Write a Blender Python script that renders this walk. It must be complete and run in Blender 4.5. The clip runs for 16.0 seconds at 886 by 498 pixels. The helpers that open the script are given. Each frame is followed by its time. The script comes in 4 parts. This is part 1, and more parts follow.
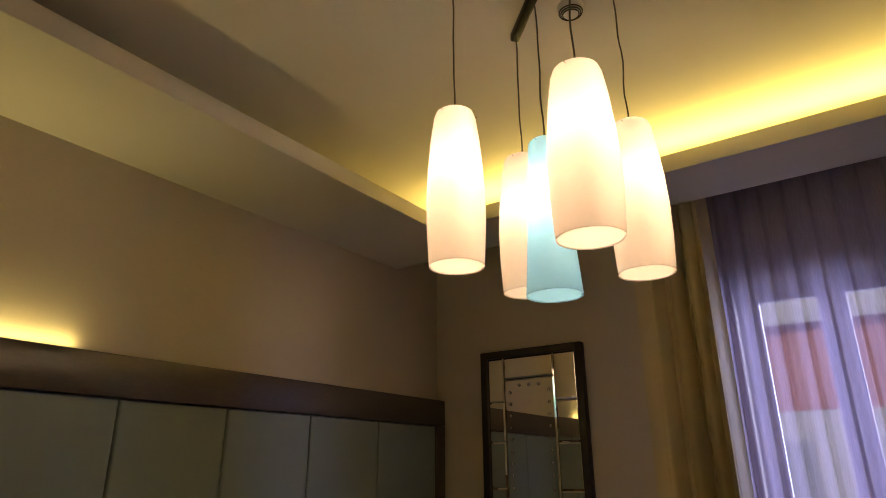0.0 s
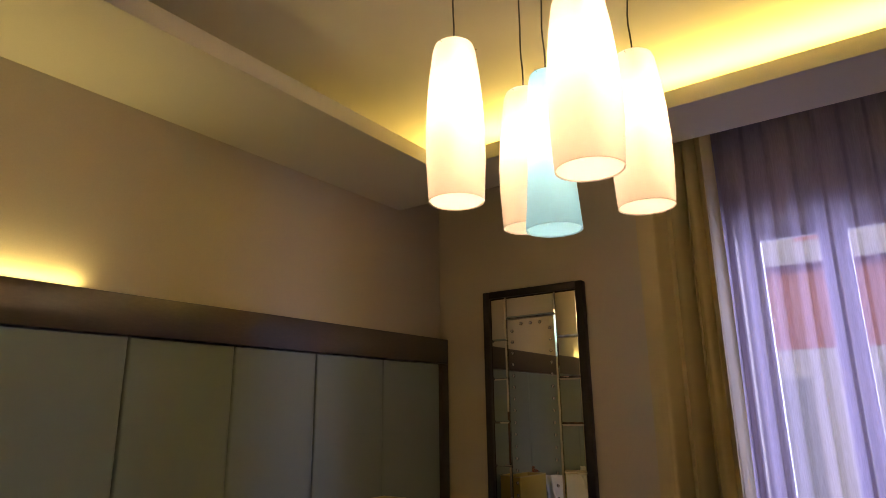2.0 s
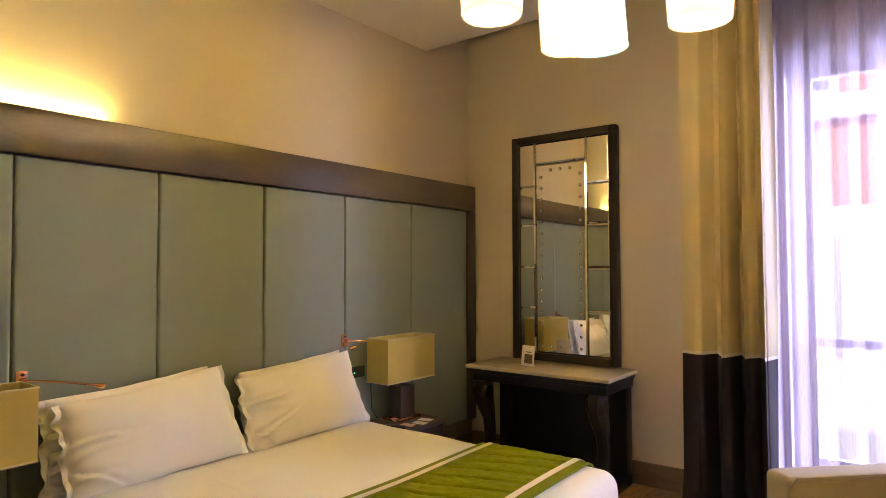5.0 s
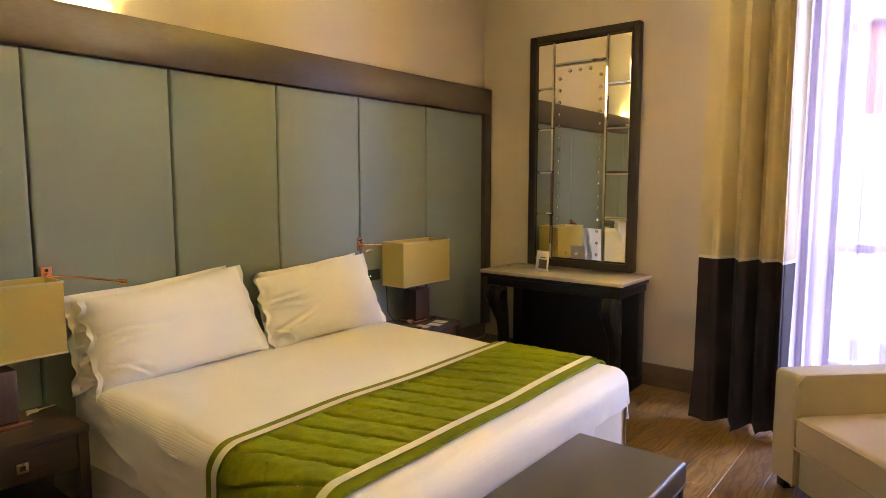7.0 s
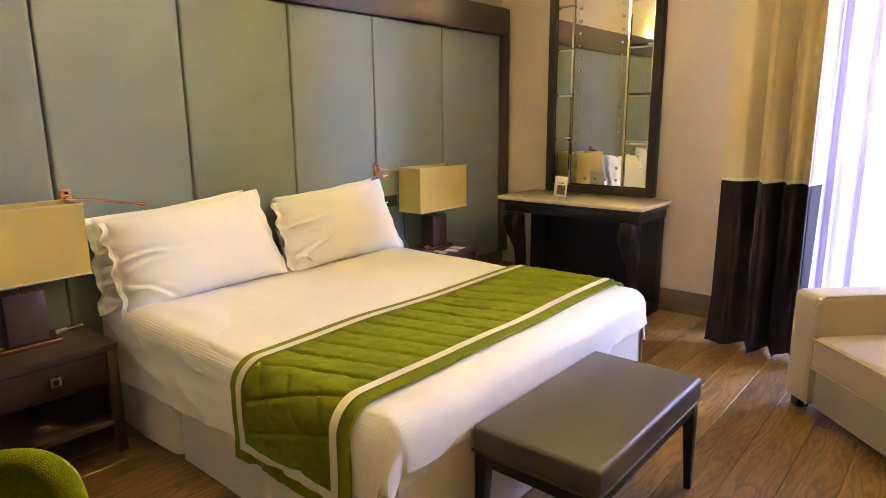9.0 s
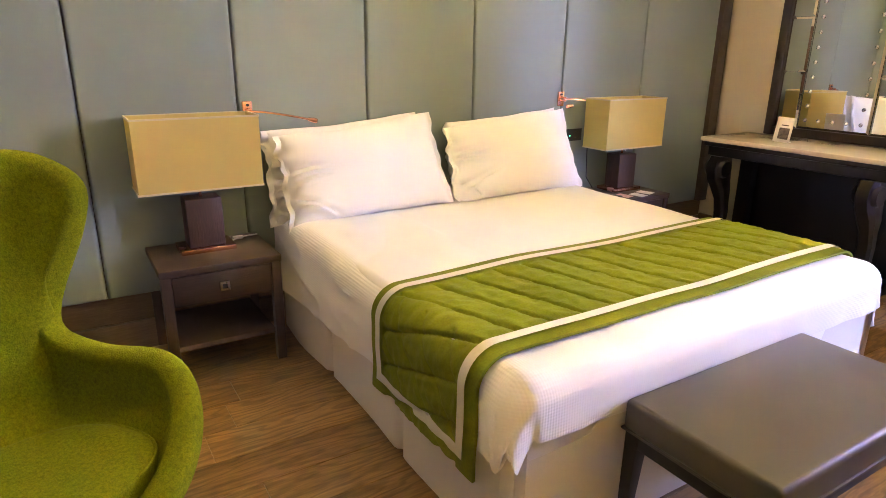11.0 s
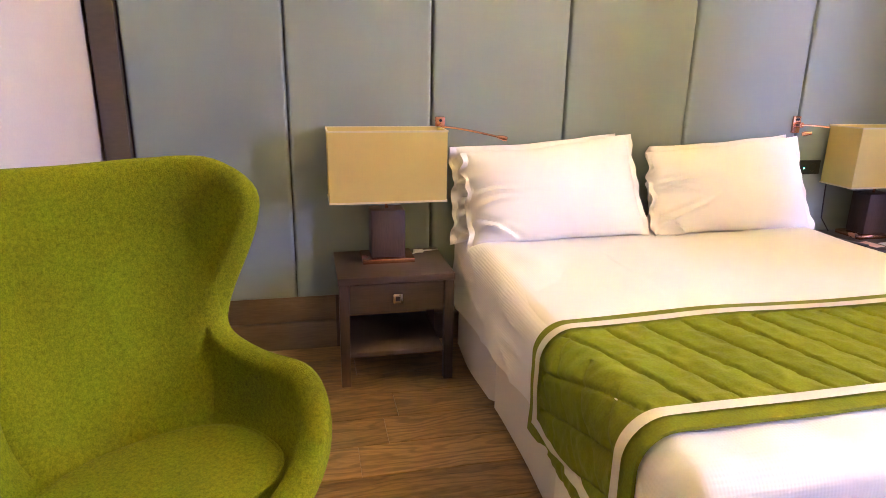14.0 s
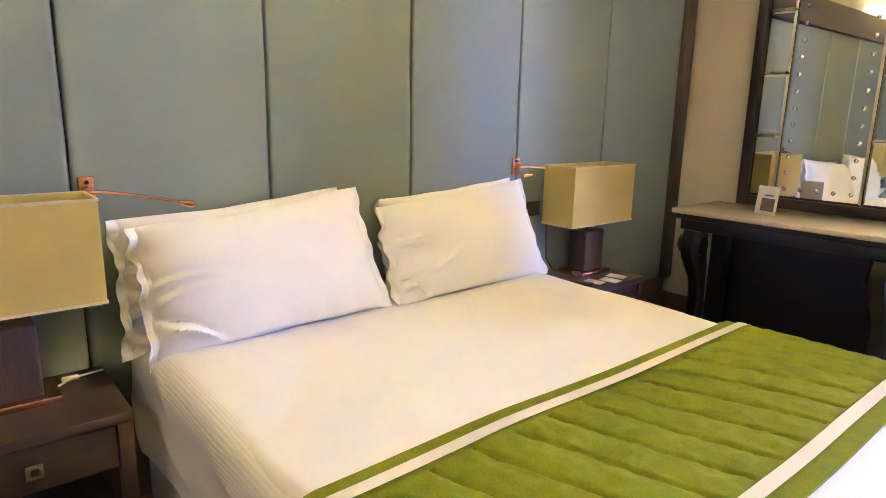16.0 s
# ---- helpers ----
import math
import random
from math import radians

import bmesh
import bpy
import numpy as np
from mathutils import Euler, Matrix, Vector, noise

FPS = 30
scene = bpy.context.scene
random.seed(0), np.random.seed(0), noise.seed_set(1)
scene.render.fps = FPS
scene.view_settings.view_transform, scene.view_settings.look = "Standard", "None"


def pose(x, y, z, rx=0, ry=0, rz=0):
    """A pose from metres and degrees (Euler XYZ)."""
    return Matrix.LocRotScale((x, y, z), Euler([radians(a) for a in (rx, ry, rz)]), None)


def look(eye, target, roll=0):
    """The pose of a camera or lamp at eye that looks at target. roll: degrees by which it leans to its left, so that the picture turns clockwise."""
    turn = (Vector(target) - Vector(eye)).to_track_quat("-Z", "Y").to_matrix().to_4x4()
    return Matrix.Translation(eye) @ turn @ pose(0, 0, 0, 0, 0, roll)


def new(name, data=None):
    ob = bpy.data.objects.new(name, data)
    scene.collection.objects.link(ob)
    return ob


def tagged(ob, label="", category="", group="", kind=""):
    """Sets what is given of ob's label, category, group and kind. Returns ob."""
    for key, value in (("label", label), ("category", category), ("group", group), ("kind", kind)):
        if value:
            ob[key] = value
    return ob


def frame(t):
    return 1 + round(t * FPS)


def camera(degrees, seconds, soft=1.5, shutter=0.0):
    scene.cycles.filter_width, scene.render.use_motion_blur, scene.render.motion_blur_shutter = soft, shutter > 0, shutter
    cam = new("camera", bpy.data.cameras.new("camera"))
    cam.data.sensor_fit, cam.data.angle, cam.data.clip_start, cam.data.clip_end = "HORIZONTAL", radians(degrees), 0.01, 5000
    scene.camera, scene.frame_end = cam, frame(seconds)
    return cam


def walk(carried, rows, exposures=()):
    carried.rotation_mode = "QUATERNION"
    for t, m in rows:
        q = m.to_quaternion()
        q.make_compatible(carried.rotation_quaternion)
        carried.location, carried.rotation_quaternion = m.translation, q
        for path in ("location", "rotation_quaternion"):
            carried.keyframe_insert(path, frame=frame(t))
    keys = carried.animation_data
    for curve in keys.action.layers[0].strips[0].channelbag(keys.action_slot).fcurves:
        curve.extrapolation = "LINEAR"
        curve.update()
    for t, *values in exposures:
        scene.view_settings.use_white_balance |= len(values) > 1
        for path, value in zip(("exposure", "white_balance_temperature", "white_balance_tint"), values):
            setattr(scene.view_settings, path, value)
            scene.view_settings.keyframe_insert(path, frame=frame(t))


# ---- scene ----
cam = camera(70.9, 16.0, soft=0.8)
PATH = [
    (0, (0.061, 0.234, 1.784), (-1.019, 1.778, 2.455), -0.4),
    (0.5, (0.052, 0.228, 1.782), (-1.033, 1.777, 2.432), -0.5),
    (1, (0.049, 0.241, 1.772), (-1.051, 1.796, 2.384), -0.4),
    (1.5, (0.072, 0.254, 1.76), (-1.035, 1.817, 2.334), -0.3),
    (2, (0.072, 0.245, 1.745), (-1.05, 1.823, 2.248), -0.7),
    (2.5, (0.097, 0.251, 1.74), (-1.057, 1.83, 2.157), -0.8),
    (3, (0.059, 0.263, 1.685), (-1.112, 1.848, 2.025), -0.7),
    (3.5, (0.046, 0.275, 1.672), (-1.143, 1.861, 1.938), -0.7),
    (4, (0.036, 0.285, 1.658), (-1.167, 1.87, 1.866), -0.5),
    (6.5, (-0.037, 0.296, 1.565), (-1.281, 1.855, 1.412), -0.0),
    (7, (-0.031, 0.303, 1.549), (-1.281, 1.85, 1.341), -0.0),
    (7.5, (-0.027, 0.308, 1.539), (-1.282, 1.842, 1.27), -0.2),
    (8, (-0.045, 0.298, 1.504), (-1.294, 1.824, 1.172), -0.1),
    (10.3, (-0.03, 0.448, 1.464), (-1.454, 1.742, 0.92), 0.1),
    (10.5, (-0.094, 0.487, 1.421), (-1.577, 1.711, 0.869), 0.1),
    (11, (-0.17, 0.57, 1.405), (-1.791, 1.573, 0.8), 0.6),
    (11.5, (-0.153, 0.63, 1.387), (-1.957, 1.232, 0.767), 0.7),
    (12, (-0.11, 0.673, 1.377), (-1.984, 0.993, 0.757), 1.1),
    (12.5, (-0.066, 0.725, 1.373), (-1.955, 0.902, 0.74), 0.5),
    (13, (-0.069, 0.705, 1.386), (-1.953, 0.862, 0.733), 0.3),
    (13.5, (-0.099, 0.711, 1.389), (-1.985, 0.873, 0.744), -0.1),
    (14, (-0.292, 0.738, 1.401), (-2.166, 1.151, 0.837), 0.9),
    (14.5, (-0.492, 0.725, 1.415), (-2.252, 1.531, 0.914), 1.1),
    (15, (-0.634, 0.78, 1.394), (-2.359, 1.663, 0.9), 0.6),
    (15.5, (-0.829, 0.878, 1.384), (-2.517, 1.858, 0.946), -0.1),
    (16, (-0.968, 0.98, 1.396), (-2.473, 2.225, 0.965), 1.1),
]
EXPOSURES = [(0.0, 0.02, 7000, 18), (1.0, 0.12, 7000, 18), (2.0, 0.45, 7200, 19), (3.0, 1.0, 7600, 18), (4.0, 1.7, 7900, 16), (6.5, 2.22, 7400, 12),
             (8.0, 2.5, 7000, 12), (10.5, 3.05, 6000, 20), (12.5, 3.22, 6050, 32), (13.5, 3.3, 6000, 33), (14.0, 3.2, 5800, 31), (14.6, 2.92, 5650, 29), (16.0, 2.86, 5500, 20)]
walk(cam, [(t, look(eye, target, roll)) for t, eye, target, roll in PATH], EXPOSURES)


# ---- world, sun and lamps ----
world = bpy.data.worlds.new("world")
scene.world = world
world.use_nodes = True
wn = world.node_tree.nodes
sky = wn.new("ShaderNodeTexSky")
sky.sky_type, sky.sun_disc = "NISHITA", False
sky.sun_elevation, sky.sun_rotation = radians(48), radians(170)
world.node_tree.links.new(sky.outputs[0], wn["Background"].inputs[0])
wn["Background"].inputs[1].default_value = 0.12


def lamp(name, kind, m, energy, color, **kw):
    data = bpy.data.lights.new(name, kind)
    data.energy, data.color = energy, color
    if kind == "AREA":
        data.shape = "RECTANGLE"
        data.size, data.size_y = kw["size"]
        if "spread" in kw:
            data.spread = radians(kw["spread"])
    elif kind == "SUN":
        data.angle = radians(0.5)
    else:
        data.shadow_soft_size = kw["size"]
    ob = new(name, data)
    ob.matrix_world = m
    return ob


lamp("sun", "SUN", look((-4, -20, 24), (0, 14, 3)), 1.1, (1.0, 0.95, 0.87))
lamp("window_daylight", "AREA", look((3.2, 8.6, 2.9), (-0.6, 4.3, 1.2)), 1650, (0.48, 0.57, 1.0), size=(4.8, 4.2))
YELLOW = (1.0, 0.77, 0.20)
lamp("cove_window_light", "AREA", look((-0.4, 4.10, 3.57), (-0.4, 3.88, 3.8)), 37, YELLOW, size=(4.6, 0.05))
# added fill above the bed-side border, whose own cove is unlit
lamp("bed_border_fill", "AREA", look((-2.8, 0.3, 3.57), (-2.65, 0.3, 3.8)), 1.0, YELLOW, size=(0.05, 1.6))
lamp("headboard_light", "AREA", look((-3.29, 0.83, 2.39), (-3.29, 0.83, 3.4)), 4.8, (1.0, 0.84, 0.3), size=(0.04, 1.84))
WARM = (1.0, 0.80, 0.58)


# ---- materials ----
def material(name, color, rough=0.6, metal=0.0, vary=0.12, scale=3.0, fine=60.0, bump=0.15, stretch=(1, 1, 1), rnd=0.0, coords="Object",
             coat=0.0, sheen=0.0, dark=None, rough_vary=0.08, trans=0.0):
    m = bpy.data.materials.new(name)
    m.use_nodes = True
    nt = m.node_tree
    n, l = nt.nodes, nt.links
    b = n["Principled BSDF"]
    b.inputs["Roughness"].default_value, b.inputs["Metallic"].default_value = rough, metal
    b.inputs["Coat Weight"].default_value, b.inputs["Sheen Weight"].default_value = coat, sheen
    tc = n.new("ShaderNodeTexCoord")
    mp = n.new("ShaderNodeMapping")
    mp.inputs["Scale"].default_value = stretch
    l.new(tc.outputs[coords], mp.inputs["Vector"])
    vec = mp.outputs[0]
    info = n.new("ShaderNodeObjectInfo")
    if rnd:
        mul = n.new("ShaderNodeMath")
        mul.operation = "MULTIPLY"
        mul.inputs[1].default_value = 37.0
        l.new(info.outputs["Random"], mul.inputs[0])
        add = n.new("ShaderNodeVectorMath")
        add.operation = "ADD"
        l.new(vec, add.inputs[0])
        l.new(mul.outputs[0], add.inputs[1])
        vec = add.outputs[0]
    big, small = n.new("ShaderNodeTexNoise"), n.new("ShaderNodeTexNoise")
    big.inputs["Scale"].default_value, big.inputs["Detail"].default_value = scale, 5
    small.inputs["Scale"].default_value, small.inputs["Detail"].default_value = fine, 4
    l.new(vec, big.inputs["Vector"])
    l.new(vec, small.inputs["Vector"])
    mixn = n.new("ShaderNodeMath")
    mixn.operation = "ADD"
    l.new(big.outputs[0], mixn.inputs[0])
    l.new(small.outputs[0], mixn.inputs[1])
    fac = mixn.outputs[0]
    if rnd:
        sc = n.new("ShaderNodeMath")
        sc.operation = "MULTIPLY_ADD"
        sc.inputs[1].default_value, sc.inputs[2].default_value = rnd, -rnd / 2
        l.new(info.outputs["Random"], sc.inputs[0])
        ad = n.new("ShaderNodeMath")
        l.new(fac, ad.inputs[0])
        l.new(sc.outputs[0], ad.inputs[1])
        fac = ad.outputs[0]
    ramp = n.new("ShaderNodeValToRGB")
    lo = dark or [c * (1 - vary) for c in color]
    hi = [min(1, c * (1 + vary)) for c in color]
    ramp.color_ramp.elements[0].position, ramp.color_ramp.elements[0].color = 0.30, (*lo, 1)
    ramp.color_ramp.elements[1].position, ramp.color_ramp.elements[1].color = 0.70, (*hi, 1)
    half = n.new("ShaderNodeMath")
    half.operation = "MULTIPLY"
    half.inputs[1].default_value = 0.5
    l.new(fac, half.inputs[0])
    l.new(half.outputs[0], ramp.inputs[0])
    l.new(ramp.outputs[0], b.inputs["Base Color"])
    rr = n.new("ShaderNodeMath")
    rr.operation = "MULTIPLY_ADD"
    rr.inputs[1].default_value, rr.inputs[2].default_value = rough_vary * 2, max(0.0, rough - rough_vary)
    l.new(big.outputs[0], rr.inputs[0])
    l.new(rr.outputs[0], b.inputs["Roughness"])
    if bump:
        bp = n.new("ShaderNodeBump")
        bp.inputs["Strength"].default_value, bp.inputs["Distance"].default_value = bump, 0.004
        l.new(small.outputs[0], bp.inputs["Height"])
        l.new(bp.outputs[0], b.inputs["Normal"])
    if trans:
        tr, mx = n.new("ShaderNodeBsdfTranslucent"), n.new("ShaderNodeMixShader")
        l.new(ramp.outputs[0], tr.inputs["Color"])
        mx.inputs[0].default_value = trans
        l.new(b.outputs[0], mx.inputs[1])
        l.new(tr.outputs[0], mx.inputs[2])
        l.new(mx.outputs[0], n["Material Output"].inputs[0])
    return m


def sheer_material(name, color, clear):
    m = bpy.data.materials.new(name)
    m.use_nodes = True
    n, l = m.node_tree.nodes, m.node_tree.links
    n.remove(n["Principled BSDF"])
    tp, tl, df = n.new("ShaderNodeBsdfTransparent"), n.new("ShaderNodeBsdfTranslucent"), n.new("ShaderNodeBsdfDiffuse")
    a, b = n.new("ShaderNodeMixShader"), n.new("ShaderNodeMixShader")
    tex = n.new("ShaderNodeTexNoise")
    tex.inputs["Scale"].default_value = 40
    tc, mp = n.new("ShaderNodeTexCoord"), n.new("ShaderNodeMapping")
    mp.inputs["Scale"].default_value = (4, 1, 0.3)
    l.new(tc.outputs["Object"], mp.inputs[0])
    l.new(mp.outputs[0], tex.inputs["Vector"])
    mr = n.new("ShaderNodeMapRange")
    mr.inputs["To Min"].default_value, mr.inputs["To Max"].default_value = clear - 0.1, clear + 0.1
    l.new(tex.outputs[0], mr.inputs[0])
    tl.inputs[0].default_value = df.inputs[0].default_value = (*color, 1)
    a.inputs[0].default_value = 0.4
    l.new(tl.outputs[0], a.inputs[1])
    l.new(df.outputs[0], a.inputs[2])
    l.new(mr.outputs[0], b.inputs[0])
    l.new(a.outputs[0], b.inputs[1])
    l.new(tp.outputs[0], b.inputs[2])
    l.new(b.outputs[0], n["Material Output"].inputs[0])
    return m


def glass_material(name):
    m = bpy.data.materials.new(name)
    m.use_nodes = True
    n, l = m.node_tree.nodes, m.node_tree.links
    n.remove(n["Principled BSDF"])
    tp, gl, mx, fr = (n.new("ShaderNodeBsdfTransparent"), n.new("ShaderNodeBsdfGlossy"), n.new("ShaderNodeMixShader"), n.new("ShaderNodeFresnel"))
    gl.inputs["Roughness"].default_value = 0.01
    l.new(fr.outputs[0], mx.inputs[0])
    l.new(tp.outputs[0], mx.inputs[1])
    l.new(gl.outputs[0], mx.inputs[2])
    l.new(mx.outputs[0], n["Material Output"].inputs[0])
    return m


def glow_material(name, color, strength):
    m = bpy.data.materials.new(name)
    m.use_nodes = True
    b = m.node_tree.nodes["Principled BSDF"]
    b.inputs["Base Color"].default_value = (*color, 1)
    b.inputs["Emission Color"].default_value = (*color, 1)
    b.inputs["Emission Strength"].default_value = strength
    b.inputs["Roughness"].default_value = 0.3
    return m


PAINT = material("wall_paint", (0.575, 0.50, 0.37), 0.75, vary=0.05, scale=1.2, fine=150, bump=0.06)
CEIL = material("ceiling_paint", (0.70, 0.66, 0.56), 0.85, vary=0.04, scale=1.0, fine=150, bump=0.04)
OAK = material("oak_floor", (0.28, 0.166, 0.057), 0.40, vary=0.30, scale=2.2, fine=16, bump=0.2, stretch=(9, 0.9, 4), rnd=0.5, dark=(0.145, 0.078, 0.028))


def add_grain(m, amount):
    """Long cathedral grain lines along y, shifted from plank to plank."""
    n, l = m.node_tree.nodes, m.node_tree.links
    b = n["Principled BSDF"]
    tc, info, mp = n.new("ShaderNodeTexCoord"), n.new("ShaderNodeObjectInfo"), n.new("ShaderNodeMapping")
    mp.inputs["Scale"].default_value = (1.0, 0.22, 1.0)
    sh, ad = n.new("ShaderNodeMath"), n.new("ShaderNodeVectorMath")
    sh.operation, ad.operation = "MULTIPLY", "ADD"
    sh.inputs[1].default_value = 23.0
    l.new(info.outputs["Random"], sh.inputs[0])
    l.new(tc.outputs["Object"], mp.inputs[0])
    l.new(mp.outputs[0], ad.inputs[0])
    l.new(sh.outputs[0], ad.inputs[1])
    w = n.new("ShaderNodeTexWave")
    w.bands_direction = "X"
    w.inputs["Scale"].default_value, w.inputs["Distortion"].default_value = 8.0, 22.0
    w.inputs["Detail"].default_value, w.inputs["Detail Scale"].default_value = 3.0, 1.1
    l.new(ad.outputs[0], w.inputs["Vector"])
    mr = n.new("ShaderNodeMapRange")
    mr.inputs["From Min"].default_value, mr.inputs["From Max"].default_value = 0.0, 0.55
    mr.inputs["To Min"].default_value, mr.inputs["To Max"].default_value = 1.0 - amount, 1.0
    l.new(w.outputs["Fac"], mr.inputs[0])
    mx = n.new("ShaderNodeVectorMath")
    mx.operation = "MULTIPLY"
    l.new(b.inputs["Base Color"].links[0].from_socket, mx.inputs[0])
    l.new(mr.outputs[0], mx.inputs[1])
    l.new(mx.outputs[0], b.inputs["Base Color"])
    return m


add_grain(OAK, 0.36)
GAP = material("floor_gap", (0.03, 0.02, 0.012), 0.8)
SKIRT = material("skirting_oak", (0.16, 0.105, 0.055), 0.5, vary=0.3, scale=2.5, fine=18, stretch=(6, 0.8, 8), bump=0.2)
SKIRTX = material("skirting_oak_x", (0.16, 0.105, 0.055), 0.5, vary=0.3, scale=2.5, fine=18, stretch=(0.8, 6, 8), bump=0.2)
FRAME = material("bronze_frame", (0.075, 0.055, 0.038), 0.33, vary=0.2, scale=2, fine=90, bump=0.05, stretch=(1, 0.3, 1))
PANEL = material("headboard_leather", (0.220, 0.262, 0.225), 0.60, vary=0.04, scale=1.6, fine=260, bump=0.10, rnd=0.04, rough_vary=0.02)
MFRAME = material("dark_mirror_frame", (0.030, 0.019, 0.013), 0.42, vary=0.2, scale=2, fine=90, bump=0.05, stretch=(1, 1, 0.3))
EBONY = material("ebonised_wood", (0.008, 0.005, 0.004), 0.38, vary=0.10, scale=3, fine=40, bump=0.08)
WENGE = material("grey_brown_oak", (0.055, 0.033, 0.023), 0.48, vary=0.35, scale=3, fine=26, stretch=(7, 0.7, 7), bump=0.3)
WENGEV = material("grey_brown_oak_upright", (0.062, 0.034, 0.023), 0.48, vary=0.35, scale=3, fine=26, stretch=(7, 7, 0.7), bump=0.3)
COPPER = material("brushed_copper", (0.80, 0.42, 0.28), 0.25, metal=1.0, vary=0.08, fine=120, bump=0.03)
STEEL = material("polished_steel", (0.72, 0.72, 0.72), 0.15, metal=1.0, vary=0.04, bump=0.0)
SHADE = material("lamp_shade_fabric", (0.70, 0.565, 0.17), 0.8, vary=0.05, scale=6, fine=260, bump=0.15, trans=0.35)
TRIMS = material("lamp_shade_trim", (0.72, 0.62, 0.34), 0.7, bump=0.05)
LINEN = material("white_linen", (0.86, 0.85, 0.82), 0.75, vary=0.03, scale=5, fine=300, bump=0.10, sheen=0.2)
def add_weave(m, scale, strength):
    """Fine square waffle relief on top of a cloth material."""
    n, l = m.node_tree.nodes, m.node_tree.links
    tc = n.new("ShaderNodeTexCoord")
    total = None
    for axis in "XYZ":
        w = n.new("ShaderNodeTexWave")
        w.bands_direction = axis
        w.inputs["Scale"].default_value = scale
        l.new(tc.outputs["Object"], w.inputs["Vector"])
        if total is None:
            total = w.outputs["Fac"]
        else:
            ad = n.new("ShaderNodeMath")
            l.new(total, ad.inputs[0])
            l.new(w.outputs["Fac"], ad.inputs[1])
            total = ad.outputs[0]
    bp = n.new("ShaderNodeBump")
    bp.inputs["Strength"].default_value, bp.inputs["Distance"].default_value = strength, 0.003
    l.new(total, bp.inputs["Height"])
    l.new(bp.outputs[0], n["Principled BSDF"].inputs["Normal"])
    return m


WAFFLE = add_weave(material("white_waffle_linen", (0.86, 0.85, 0.82), 0.75, vary=0.03, scale=5, fine=300, bump=0.0, sheen=0.2), 34, 0.12)
SKIRTC = material("bed_skirt_linen", (0.74, 0.70, 0.62), 0.8, vary=0.04, scale=5, fine=250, bump=0.1)
GREEN = material("quilted_green_satin", (0.190, 0.222, 0.003), 0.6, vary=0.22, scale=24, fine=150, bump=0.4)
GREEN.node_tree.nodes["Principled BSDF"].inputs["Specular IOR Level"].default_value = 0.2
STRIPE = material("cream_stripe", (0.72, 0.68, 0.54), 0.7, vary=0.06, fine=200)
FELT = material("green_wool", (0.168, 0.182, 0.001), 0.95, vary=0.42, scale=110, fine=300, bump=0.8)
FELT.node_tree.nodes["Principled BSDF"].inputs["Specular IOR Level"].default_value = 0.1
LEATHER = material("taupe_leather", (0.085, 0.074, 0.057), 0.40, vary=0.10, scale=2, fine=240, bump=0.12, rough_vary=0.02)
CURTAIN = material("cream_curtain", (0.60, 0.50, 0.31), 0.75, vary=0.06, scale=2, fine=260, bump=0.12)
PLUM = material("plum_curtain", (0.022, 0.012, 0.020), 0.85, vary=0.12, scale=2, fine=260, bump=0.12)
PIPING = material("white_piping", (0.7, 0.68, 0.64), 0.7)
SHEER = sheer_material("sheer_voile", (0.50, 0.43, 0.57), 0.45)
SOFA = material("cream_upholstery", (0.47, 0.40, 0.285), 0.85, vary=0.06, scale=4, fine=280, bump=0.15, sheen=0.2)
MARBLE = material("cream_marble", (0.66, 0.58, 0.44), 0.14, vary=0.06, scale=6, fine=22, bump=0.0)
MIRROR = material("mirror_silver", (0.80, 0.80, 0.74), 0.02, metal=1.0, vary=0.01, bump=0.0, rough_vary=0.0)
BLACK = material("black_plastic", (0.012, 0.012, 0.013), 0.35, vary=0.1, bump=0.03)
WHITE = material("white_card", (0.82, 0.80, 0.76), 0.6, vary=0.03)
WHITEP = material("white_window_paint", (0.74, 0.73, 0.72), 0.45, vary=0.04)
PINK = material("pink_card", (0.72, 0.50, 0.42), 0.6, vary=0.03)
PHOTO = material("printed_photo", (0.12, 0.09, 0.075), 0.4, vary=0.9, scale=30, fine=60, bump=0)
CABINET = material("walnut_veneer", (0.105, 0.058, 0.028), 0.42, vary=0.4, scale=3, fine=22, stretch=(5, 5, 0.6), bump=0.2)
BRONZEM = material("dark_metal", (0.05, 0.042, 0.035), 0.35, metal=0.6, vary=0.1)
CORD = material("grey_cord", (0.13, 0.12, 0.10), 0.6)
OPAL = material("opal_glass_white", (0.93, 0.875, 0.81), 0.25, vary=0.01, bump=0.0, trans=0.75)
OPALB = material("opal_glass_blue", (0.66, 0.88, 0.97), 0.25, vary=0.01, bump=0.0, trans=0.75)
STUCCO = material("pink_stucco", (0.62, 0.26, 0.20), 0.9, vary=0.08, scale=0.6, fine=12, bump=0.2)
STONEW = material("white_stucco", (0.72, 0.72, 0.75), 0.85, vary=0.05, scale=0.8, fine=14, bump=0.15)
DARKGL = material("dark_glazing", (0.05, 0.06, 0.08), 0.1, vary=0.1, bump=0)
BLIND = material("grey_blue_shutter", (0.50, 0.54, 0.62), 0.6, vary=0.06)
ASPHALT = material("asphalt", (0.05, 0.05, 0.052), 0.9, vary=0.2, scale=1, fine=40)
GLASS = glass_material("window_glass")
LED = glow_material("green_led", (0.1, 0.9, 0.4), 3.0)


# ---- building helpers ----
def empty(name, at=(0, 0, 0), label="", category="", group="", kind="", rz=0):
    ob = new(name)
    ob.matrix_world = pose(*at, 0, 0, rz)
    return tagged(ob, label, category, group, kind)


